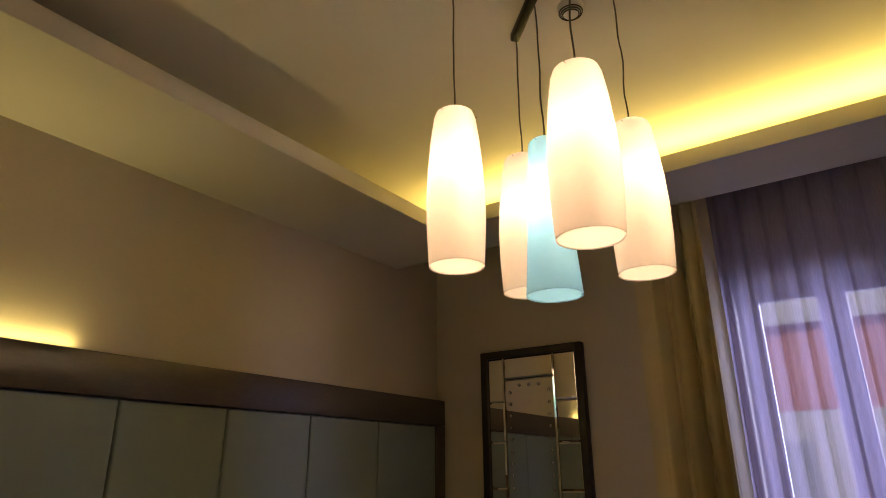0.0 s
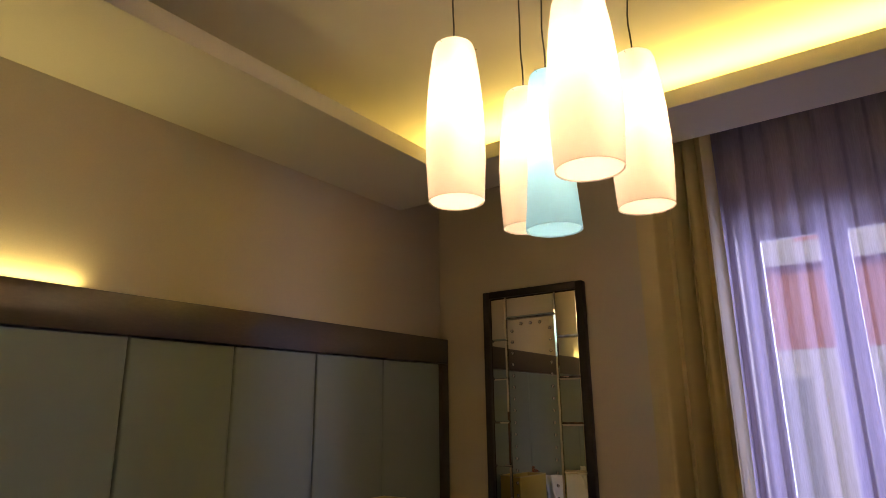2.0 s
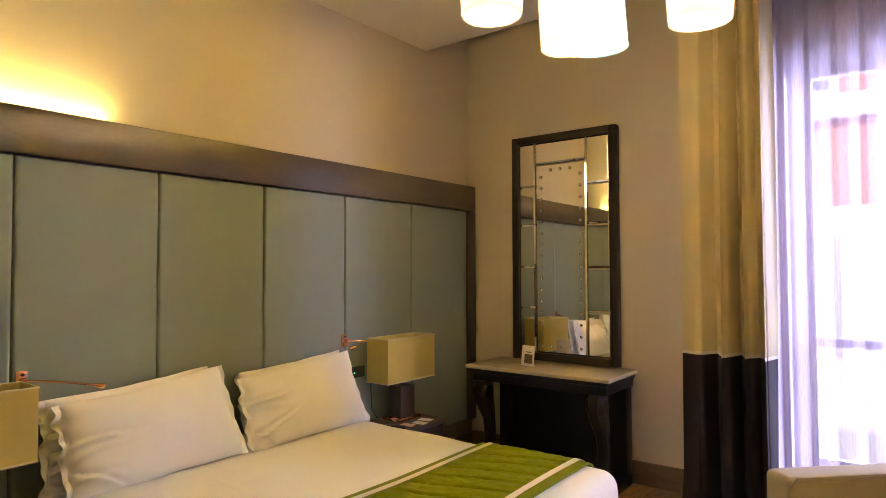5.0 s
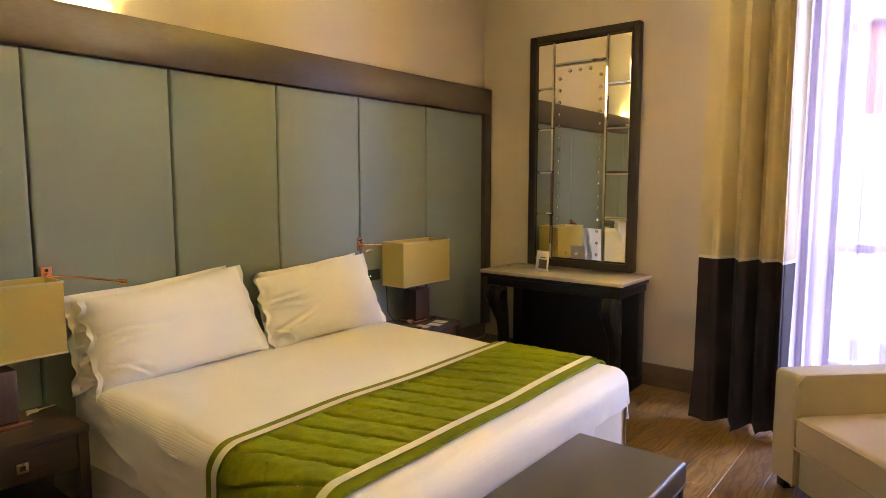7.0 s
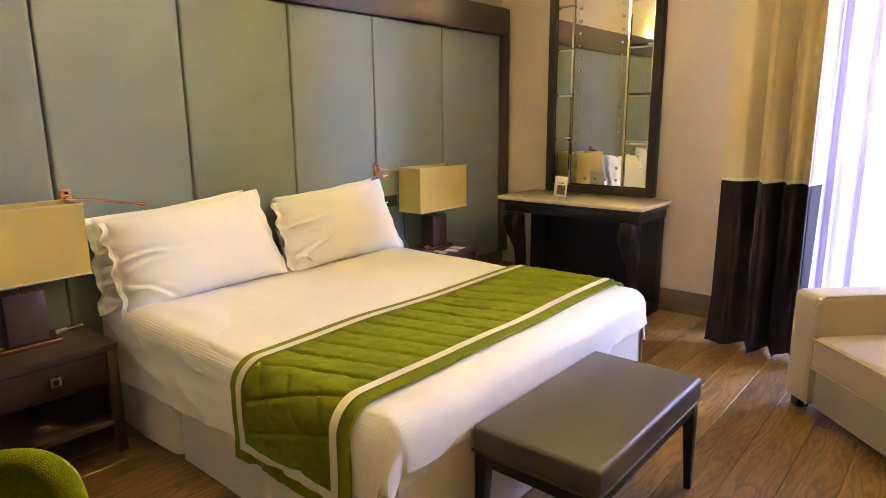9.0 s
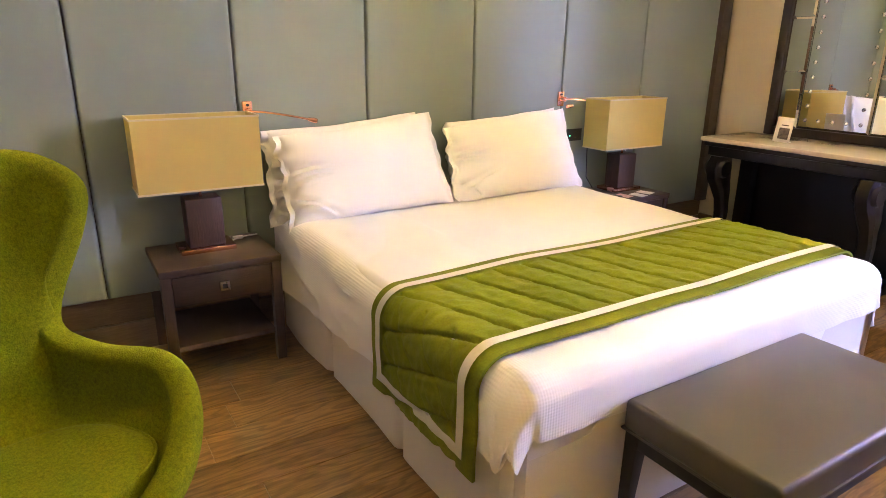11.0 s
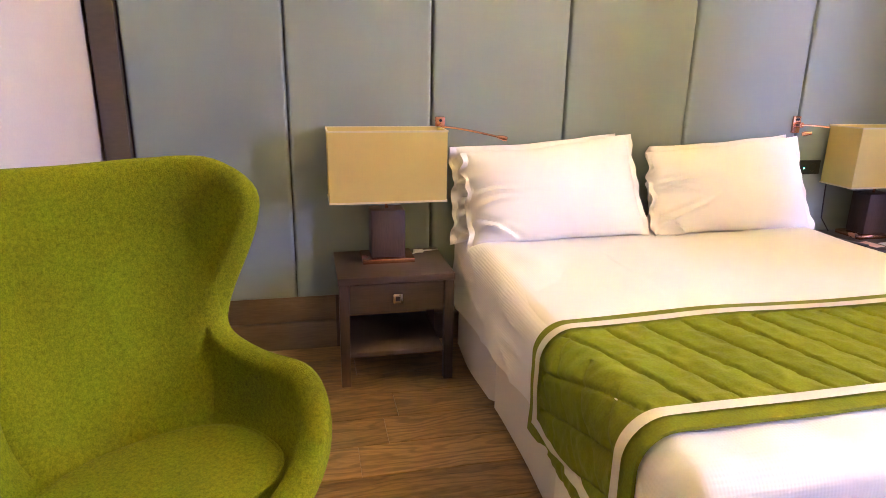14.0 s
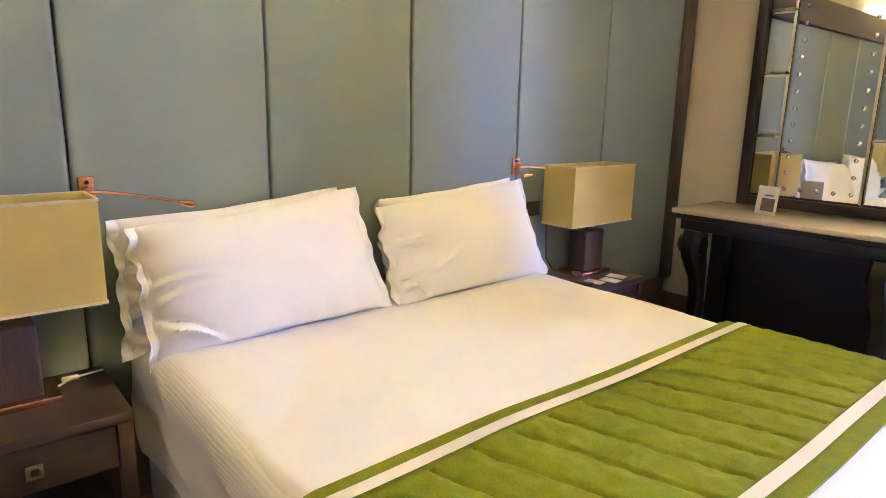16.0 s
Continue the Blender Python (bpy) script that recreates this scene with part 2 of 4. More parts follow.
def mesh_of(name, bm, mat, smooth=True):
    bmesh.ops.recalc_face_normals(bm, faces=bm.faces)
    me = bpy.data.meshes.new(name)
    bm.to_mesh(me)
    bm.free()
    for m in (mat if isinstance(mat, (list, tuple)) else [mat]):
        me.materials.append(m)
    if smooth:
        me.polygons.foreach_set("use_smooth", [True] * len(me.polygons))
        me.set_sharp_from_angle(angle=radians(38))
    return me


def part(name, bm, mat, parent=None, label="", at=None):
    ob = new(name, mesh_of(name, bm, mat))
    if parent:
        ob.parent = parent
    if at is not None:
        ob.matrix_basis = at
    return tagged(ob, label)


def thing(name, bm, mat, label, category, group="", kind="", at=None):
    ob = part(name, bm, mat, None, "", at)
    return tagged(ob, label, category, group, kind)


def box(x0, x1, y0, y1, z0, z1, bevel=0.0, seg=2, bm=None):
    b = bmesh.new()
    bmesh.ops.create_cube(b, size=1.0)
    for v in b.verts:
        v.co = Vector(((x0 + x1) / 2 + v.co.x * (x1 - x0), (y0 + y1) / 2 + v.co.y * (y1 - y0), (z0 + z1) / 2 + v.co.z * (z1 - z0)))
    if bevel:
        bmesh.ops.bevel(b, geom=b.edges[:], offset=bevel, segments=seg, affect="EDGES", profile=0.5)
    return merge(bm, b)


def merge(bm, b):
    if bm is None:
        return b
    me = bpy.data.meshes.new("tmp")
    b.to_mesh(me)
    b.free()
    bm.from_mesh(me)
    bpy.data.meshes.remove(me)
    return bm


def tube(points, radius, sides=8, bm=None, closed_ends=True):
    """A round rod along points; radius is one number or one a point."""
    b = bmesh.new()
    pts = [Vector(p) for p in points]
    rings = []
    for i, p in enumerate(pts):
        d = (pts[min(i + 1, len(pts) - 1)] - pts[max(i - 1, 0)]).normalized()
        ref = Vector((0, 0, 1)) if abs(d.z) < 0.9 else Vector((1, 0, 0))
        u = d.cross(ref).normalized()
        w = d.cross(u)
        r = radius[i] if isinstance(radius, (list, tuple)) else radius
        rings.append([b.verts.new(p + r * (math.cos(a) * u + math.sin(a) * w)) for a in (2 * math.pi * k / sides for k in range(sides))])
    for r0, r1 in zip(rings, rings[1:]):
        for k in range(sides):
            b.faces.new((r0[k], r0[(k + 1) % sides], r1[(k + 1) % sides], r1[k]))
    if closed_ends:
        b.faces.new(rings[0])
        b.faces.new(rings[-1])
    return merge(bm, b)


def lathe(profile, sides=32, bm=None):
    b = bmesh.new()
    rings = [[b.verts.new((r * math.cos(2 * math.pi * k / sides), r * math.sin(2 * math.pi * k / sides), z)) for k in range(sides)] for r, z in profile]
    for r0, r1 in zip(rings, rings[1:]):
        for k in range(sides):
            b.faces.new((r0[k], r0[(k + 1) % sides], r1[(k + 1) % sides], r1[k]))
    bmesh.ops.remove_doubles(b, verts=b.verts, dist=1e-5)
    return merge(bm, b)


def sheet(nu, nv, fn, bm=None, thick=0.0):
    """A grid of points fn(u, v), u and v from 0 to 1."""
    b = bmesh.new()
    g = [[b.verts.new(fn(i / nu, j / nv)) for j in range(nv + 1)] for i in range(nu + 1)]
    for i in range(nu):
        for j in range(nv):
            b.faces.new((g[i][j], g[i + 1][j], g[i + 1][j + 1], g[i][j + 1]))
    bmesh.ops.recalc_face_normals(b, faces=b.faces)
    if thick:
        bmesh.ops.solidify(b, geom=b.faces[:], thickness=thick)
    return merge(bm, b)


def structure(name, bm, mat, label, category):
    return thing(name, bm, mat, label, category, kind="structure")


# ---- the room ----
XW, YW, YS, XE = -3.33, 4.97, -0.13, 2.30      # bed wall, window wall, armchair wall, far wall
ZC, ZS = 3.80, 3.49                            # ceiling, underside of the dropped border
WX0, WX1, WZ0, WZ1 = -0.72, 0.46, 0.06, 3.05   # window opening

structure("floor", box(XW - 0.2, XE + 0.2, YS - 0.2, YW + 0.5, -0.12, -0.012), GAP, "dark bed under wide oak floor planks", "floor")
structure("wall_bed", box(XW - 0.2, XW, YS - 0.2, YW + 0.4, -0.1, 4.0), PAINT, "plain warm beige painted wall behind the headboard", "wall")
structure("wall_armchair", box(XW, XE, YS - 0.2, YS, -0.1, 4.0), PAINT, "plain cream painted wall beside the armchair", "wall")
structure("wall_far", box(XE, XE + 0.2, YS - 0.2, YW + 0.4, -0.1, 4.0), PAINT, "plain beige painted wall closing the room", "wall")
bm = box(XW, WX0, YW, YW + 0.4, -0.1, 4.0)
box(WX1, XE, YW, YW + 0.4, -0.1, 4.0, bm=bm)
box(WX0, WX1, YW, YW + 0.4, WZ1, 4.0, bm=bm)
box(WX0, WX1, YW, YW + 0.4, -0.1, WZ0, bm=bm)
structure("wall_window", bm, PAINT, "beige painted wall with a tall french window", "wall")
structure("ceiling", box(XW - 0.2, XE + 0.2, YS - 0.2, YW + 0.4, ZC, ZC + 0.2), CEIL, "plain off-white raised ceiling", "ceiling")
LX, LY = -2.50, 3.84
bm = box(XW, LX, YS, 4.36, ZS, ZS + 0.05)
box(LX, XE, LY, 4.36, ZS, ZS + 0.05, bm=bm)
structure("ceiling_border", bm, CEIL, "dropped plaster ceiling border along two walls", "ceiling")
bm = box(LX, LX + 0.025, YS, LY, ZS - 0.003, ZS + 0.11, 0.004)
box(LX, XE, LY - 0.025, LY, ZS - 0.003, ZS + 0.11, 0.004, bm=bm)
structure("cove_lip", bm, CEIL, "upright plaster lip hiding the yellow cove light", "trim")
structure("curtain_pelmet", box(XW, XE, 4.34, 4.36, ZS + 0.05, ZC), CEIL, "plaster upstand of the curtain recess", "trim")

ob = empty("skirting_bed_wall", (0, 0, 0), "dark oak skirting of two boards under the headboard", "baseboard", kind="structure")
part("board", box(XW, XW + 0.045, YS, YW, 0, 0.145, 0.004), SKIRT, ob)
part("board", box(XW, XW + 0.035, YS, YW, 0.15, 0.288, 0.004), SKIRT, ob)
structure("skirting_window_wall", box(XW + 0.05, WX0, YW - 0.025, YW, 0, 0.17, 0.004), SKIRTX, "dark oak skirting along the window wall", "baseboard")
structure("skirting_armchair_wall", box(XW + 0.05, XE, YS, YS + 0.02, 0, 0.13, 0.004), SKIRTX, "dark oak skirting behind the armchair", "baseboard")

# headboard
head = empty("headboard", (XW, 2.4, 0.29), "tall grey-green padded headboard in a dark bronze frame", "headboard")
HB0, HB1, HZ0, HZ1 = -0.115, 4.945, 0.29, 2.375
def at_head(bm):
    bmesh.ops.translate(bm, verts=bm.verts, vec=(-XW, -2.4, -0.29))
    return bm
part("backing", at_head(box(XW + 0.002, -3.285, HB0 + 0.01, HB1 - 0.01, HZ0 + 0.004, HZ1 - 0.02)), BLACK, head)
part("top_rail", at_head(box(XW + 0.003, -3.225, HB0, HB1, 2.155, HZ1, 0.006)), FRAME, head, "wide dark bronze top rail")
part("stile", at_head(box(XW + 0.003, -3.225, HB0, HB0 + 0.105, HZ0, 2.153, 0.006)), FRAME, head)
part("stile", at_head(box(XW + 0.003, -3.225, HB1 - 0.10, HB1, HZ0, 2.153, 0.006)), FRAME, head)
seams = [HB0 + 0.107, 0.66, 1.325, 2.0, 2.675, 3.36, 4.08, HB1 - 0.102]
def padded(y0, y1, z0, z1, x0, x1):
    def fn(u, v):
        def side(s, w):
            e = min(s, 1 - s) * w
            return min(1.0, e / 0.012)
        k = min(side(u, y1 - y0), side(v, z1 - z0))
        return (x0 + (x1 - x0) * math.sin(k * math.pi / 2) ** 0.7 + 0.004 * math.sin(math.pi * u) * math.sin(math.pi * v),
                y0 + (y1 - y0) * u, z0 + (z1 - z0) * v)
    b = bmesh.new()
    us = [0, 0.004, 0.01, 0.02, 0.035] + [0.1 * i for i in range(1, 10)] + [0.965, 0.98, 0.99, 0.996, 1]
    g = [[b.verts.new(fn(a, c)) for c in [0, 0.002, 0.005, 0.01] + [0.1 * i for i in range(1, 10)] + [0.99, 0.995, 0.998, 1]] for a in us]
    for r0, r1 in zip(g, g[1:]):
        for k in range(len(r0) - 1):
            b.faces.new((r0[k], r1[k], r1[k + 1], r0[k + 1]))
    return b
for y0, y1 in zip(seams, seams[1:]):
    part("panel", at_head(padded(y0 + 0.001, y1 - 0.001, HZ0, 2.154, -3.276, -3.254)), PANEL, head)
thing("headboard_light_strip", box(XW + 0.005, XW + 0.02, -0.1, 1.75, HZ1, HZ1 + 0.008, 0.002), WHITEP, "slim light strip lying on top of the headboard", "light strip")

# ---- window, sheer and curtain ----
win = empty("window_1", (WX0, YW + 0.2, WZ0), "tall white french window with two leaves", "window", kind="structure")
def at_win(bm):
    bmesh.ops.translate(bm, verts=bm.verts, vec=(-WX0, -YW - 0.2, -WZ0))
    return bm
YG = YW + 0.20
bm = box(WX0, WX0 + 0.05, YG - 0.05, YG + 0.05, WZ0, WZ1, 0.004)
box(WX1 - 0.05, WX1, YG - 0.05, YG + 0.05, WZ0, WZ1, 0.004, bm=bm)
box(WX0 + 0.05, WX1 - 0.05, YG - 0.05, YG + 0.05, WZ1 - 0.05, WZ1, 0.004, bm=bm)
part("window_frame", at_win(bm), WHITEP, win)
mid = (WX0 + WX1) / 2
for x0, x1 in ((WX0 + 0.052, mid - 0.002), (mid + 0.002, WX1 - 0.052)):
    bm = box(x0, x0 + 0.085, YG - 0.03, YG + 0.03, WZ0 + 0.01, WZ1 - 0.052, 0.005)
    box(x1 - 0.085, x1, YG - 0.03, YG + 0.03, WZ0 + 0.01, WZ1 - 0.052, 0.005, bm=bm)
    for z0, z1 in ((WZ0 + 0.01, WZ0 + 0.30), (1.10, 1.16), (WZ1 - 0.14, WZ1 - 0.052)):
        box(x0 + 0.085, x1 - 0.085, YG - 0.03, YG + 0.03, z0, z1, 0.004, bm=bm)
    leaf = part("leaf", at_win(bm), WHITEP, win)
    for z0, z1 in ((WZ0 + 0.30, 1.10), (1.16, WZ1 - 0.14)):
        pane = part("pane", at_win(box(x0 + 0.08, x1 - 0.08, YG - 0.004, YG + 0.004, z0, z1)), GLASS, leaf)
        pane.visible_shadow = False


def fold_curtain(x0, x1, y, z0, z1, waves, amp, seed, nu=140, nv=14, spread=0.0):
    rng = random.Random(seed)
    ph = [rng.uniform(0, 6.28) for _ in range(4)]
    def fn(u, v):
        z = z0 + (z1 - z0) * v
        a = amp * (1.0 - 0.35 * v)
        s = waves * 2 * math.pi * u + 0.5 * math.sin(2.1 * math.pi * u + ph[0]) + 0.25 * math.sin(5 * v + ph[3])
        w = math.sin(s) + 0.32 * math.sin(2 * s + ph[1]) + 0.22 * math.sin(0.37 * s + ph[2] + 1.5 * v)
        return (x0 + (x1 - x0) * u + spread * (u - 0.5) * (1 - v) + 0.35 * a * math.cos(s + ph[1]), y + a * w, z)
    return sheet(nu, nv, fn)


cur = empty("curtain", (-1.0, 4.45, 0.02), "cream pleated curtain with a plum lower band", "curtain")
def at_cur(bm):
    bmesh.ops.translate(bm, verts=bm.verts, vec=(1.0, -4.45, -0.02))
    return bm
def curtain_piece(z0, z1, off=0.0):
    rng = random.Random(5)
    ph = [rng.uniform(0, 6.28) for _ in range(4)]
    n = max(2, int((z1 - z0) / 0.15))
    def fn(u, v):
        z = z0 + (z1 - z0) * v
        q = z / 3.7
        a = 0.105 * (1.0 - 0.25 * q)
        e = u ** 1.45 + 0.018 * math.sin(3 * q + 5 * u) * u
        s = 3.6 * 2 * math.pi * e + 1.5 + 0.9 * math.sin(5.3 * e + ph[0]) + 0.25 * math.sin(4 * q + ph[3])
        w = (1.0 - (math.sin(s / 2) ** 2 + 0.006) ** 0.35 * 2) * (0.35 + 0.75 * min(1.0, u * 2.2)) + 0.22 * math.sin(2.7 * s + ph[1] + 0.8 * q) * u + 0.3 * math.sin(0.6 * s + ph[2] + 1.2 * q)
        low = max(0.0, 0.3 - z) / 0.3
        return (-1.275 + 0.575 * u + 0.02 * math.cos(s + ph[1]) + (u - 0.4) * 0.04 * low, 4.475 + a * w - off - 0.02 * low, z)
    back = sheet(180, n, lambda u, v: Vector(fn(u, v)) + Vector((0.0, 0.006, 0.0)))
    return sheet(180, n, fn, bm=back)
part("lower_band", at_cur(curtain_piece(0.02, 1.08)), PLUM, cur, "dark plum lower band")
part("piping", at_cur(curtain_piece(1.078, 1.098, 0.004)), PIPING, cur, "thin white piping")
part("upper_panel", at_cur(curtain_piece(1.09, 3.76)), CURTAIN, cur, "cream upper cloth")
thing("sheer_curtain", fold_curtain(-0.97, 1.75, 4.70, 0.03, 3.74, 19, 0.040, 9, nu=480, nv=20), SHEER, "thin white voile curtain over the window", "curtain")
thing("curtain_rail", box(-1.4, 1.85, 4.40, 4.76, 3.765, 3.798, 0.004), WHITEP, "white curtain track in the ceiling recess", "curtain rail")

# ---- outside ----
fac = empty("facade", (0, 14, 0), "pink and white stucco house across the street", "house")
def at_fac(bm):
    bmesh.ops.translate(bm, verts=bm.verts, vec=(0, -14, 0))
    return bm
part("wall", at_fac(box(-14, 14, 14, 14.6, -8, 2.8)), STONEW, fac, "pale lower storey")
part("wall", at_fac(box(-14, 14, 14, 14.6, 2.803, 4.4)), STUCCO, fac, "pink stucco storey")
part("cornice", at_fac(box(-14, 14, 13.75, 14.6, 4.403, 4.85, 0.03)), STONEW, fac)
part("wall", at_fac(box(-14, 14, 14, 14.6, 4.853, 8.5)), STUCCO, fac)
part("roof", at_fac(box(-14, 14, 13.5, 18, 8.503, 8.8, 0.05)), STONEW, fac)
for k in range(6):
    xc = -6.1 + 2.15 * k
    w = part("window", at_fac(box(xc - 0.62, xc + 0.62, 13.93, 14.01, 4.86, 6.6, 0.02)), STONEW, fac)
    part("pane", at_fac(box(xc - 0.44, xc - 0.05, 13.91, 13.935, 5.0, 6.45)), DARKGL, w)
    part("pane", at_fac(box(xc + 0.05, xc + 0.44, 13.91, 13.935, 5.0, 6.45)), DARKGL, w)
    s = part("shutter", at_fac(box(xc - 0.55, xc + 0.55, 13.94, 14.0, 0.0, 2.3, 0.01)), BLIND, fac)
    bm = bmesh.new()
    for j in range(28):
        box(xc - 0.5, xc + 0.5, 13.915, 13.945, 0.05 + 0.08 * j, 0.10 + 0.08 * j, bm=bm)
    part("slats", at_fac(bm), BLIND, s)
structure("ground", box(-200, 200, YW + 0.4, 300, -8.1, -8.0), ASPHALT, "grey asphalt street far below the window", "ground")

# ---- bed ----
BX0, BX1, BY0, BY1, BZ = -3.20, -1.22, 1.44, 3.33, 0.62
def drape(u, v, rise, r=0.07, flare=0.0, drop=0.4):
    """A point of cloth laid over the mattress; u and v are lengths along the cloth."""
    dx = max(0.0, u - (BX1 - r))
    dy = v - (BY1 - r) if v > BY1 - r else min(0.0, v - (BY0 + r))
    ex, ey = min(u, BX1 - r), min(max(v, BY0 + r), BY1 - r)
    d = max(dx, abs(dy))
    top = BZ + rise + 0.012 * math.sin(1.3 * u + 1) * math.sin(1.1 * v) + 0.010 * noise.noise((u * 2.2, v * 2.2, 0))
    if d <= 0:
        return Vector((u, v, top))
    h = math.hypot(dx, dy)
    nx, ny = dx / h, dy / h
    arc = r * math.pi / 2
    rr = r + rise
    if d < arc:
        out, down = rr * math.sin(d / r), rr * (1 - math.cos(d / r))
    else:
        out, down = rr, rr + (d - arc)
    k = max(0.0, d - arc)
    corner = abs(nx * ny) * 2
    ang = math.atan2(dy, dx)
    out += flare * k * (math.sin(9 * (u + v) + 1) * 0.35 + 0.3) + corner * k * 0.18 * math.sin(ang * 7) + 0.012 * noise.noise((u * 6, v * 6, 3)) * min(1, k * 8)
    return Vector((ex + nx * out, ey + ny * out, top - down + corner * k * 0.25))


bed = empty("bed", (-2.2, 2.385, 0), "wide bed made up with white linen", "bed")
def at_bed(bm):
    bmesh.ops.translate(bm, verts=bm.verts, vec=(2.2, -2.385, 0))
    return bm
part("base", at_bed(box(BX0, BX1 - 0.06, BY0 + 0.05, BY1 - 0.05, 0.06, 0.32, 0.01)), BLACK, bed)
part("mattress", at_bed(box(BX0, BX1 - 0.03, BY0 + 0.03, BY1 - 0.03, 0.32, BZ - 0.012, 0.05, 4)), LINEN, bed)
def skirt(u, v):
    L1, L2 = BX1 - BX0, BY1 - BY0
    s = u * (2 * L1 + L2)
    z = 0.008 + 0.50 * v
    fl = 0.022 * (1 - v) + 0.010
    wob = fl * (0.5 + 0.5 * math.sin(s * 5.3)) * (0.4 + 0.6 * noise.noise((s * 1.7, 0, 0)))
    pleat = 0.0
    for c in (0.62, 1.30, L1, L1 + L2 / 2, L1 + L2, 2 * L1 + L2 - 0.65):
        pleat -= 0.035 * math.exp(-((s - c) / 0.018) ** 2)
    o = -0.012 + wob + pleat
    if s < L1:
        return (BX0 + s, BY0 + 0.02 - o, z)
    if s < L1 + L2:
        return (BX1 - 0.02 + o, BY0 + s - L1, z)
    return (BX1 - (s - L1 - L2), BY1 - 0.02 + o, z)
part("bed_skirt", at_bed(sheet(330, 6, skirt)), SKIRTC, bed, "pleated off-white bed skirt")
RUN_BACK = -2.05
def cover(u, v):
    hem_l, hem_r, hem_f = 0.365 - 0.12 * u, 0.34, 0.16
    a = BX0 + u * (BX1 - BX0 + hem_f - 0.01)
    c = BY0 - hem_l + 0.03 + v * (BY1 - BY0 + hem_l + hem_r - 0.06)
    p = drape(a, c, 0.0, 0.085, 0.05)
    fold = max(0.0, 1 - abs(math.hypot(a - BX1, c - BY0) - 0.13) * 7) * max(0.0, min(1.0, (BY0 + 0.05 - c) * 9)) * max(0.0, min(1.0, (a - BX1 + 0.20) * 6))
    p += fold * Vector((0.012, -0.035, -0.075 - 0.03 * math.sin(40 * a)))
    if p.z > BZ - 0.2 and c < 2.0:
        p.z += 0.012 * noise.noise((a * 3, c * 7, 1.7))
    if c < BY0 + 0.06:
        k = noise.noise((a * 2.2 + c * 5, c * 6 - a * 1.2, 8.1))
        p.y -= 0.011 * max(0.0, 1 - abs(k) * 2.2) ** 2 * min(1.0, max(0.0, (RUN_BACK - a) * 5)) * min(1.0, (BY0 + 0.06 - c) * 8)
    return p
part("coverlet", at_bed(sheet(170, 200, cover)), WAFFLE, bed, "smooth white top sheet")

run = empty("bed_runner", (-1.68, 2.385, BZ), "green quilted runner with cream stripes across the bed", "bed runner")
RU0, RU1 = -2.02, -1.37
RV0, RV1 = BY0 - 0.33, BY1 + 0.26
def runner_point(a, c, lift):
    q = 0.0
    if RU0 + 0.09 < a < RU1 - 0.09:
        e = (c - 0.3 * (a - RU0) + 100) % 0.13
        q += 0.013 * math.exp(-((e - 0.065) / 0.0075) ** 2) - 0.003 * math.cos(math.pi * e / 0.13) ** 2
        if c < BY0 + 0.05:
            e2 = (a + 0.9 * c + 100) % 0.16
            q += 0.006 * math.exp(-((e2 - 0.08) / 0.012) ** 2)
        q -= 0.005 * noise.noise((a * 18, c * 24, 0)) + 0.003 * noise.noise((a * 40, c * 28, 5))
    return drape(a, c, 0.020 - q + lift, 0.085, 0.006)
def on_run(bm):
    bmesh.ops.translate(bm, verts=bm.verts, vec=(1.68, -2.385, -BZ))
    return bm
part("quilt", on_run(sheet(110, 440, lambda u, v: runner_point(RU0 + u * (RU1 - RU0), RV0 + v * (RV1 - RV0), 0.0), thick=0.010)), GREEN, run)
for a0, a1, c0, c1 in ((RU0 + 0.045, RU0 + 0.08, RV0 + 0.05, RV1), (RU1 - 0.08, RU1 - 0.045, RV0 + 0.05, RV1), (RU0 + 0.08, RU1 - 0.08, RV0 + 0.05, RV0 + 0.085)):
    part("stripe", on_run(sheet(14 if a1 - a0 > 0.1 else 4, 200 if c1 - c0 > 1 else 4, lambda u, v: runner_point(a0 + u * (a1 - a0), c0 + v * (c1 - c0), 0.007))), STRIPE, run, "cream woven stripe")


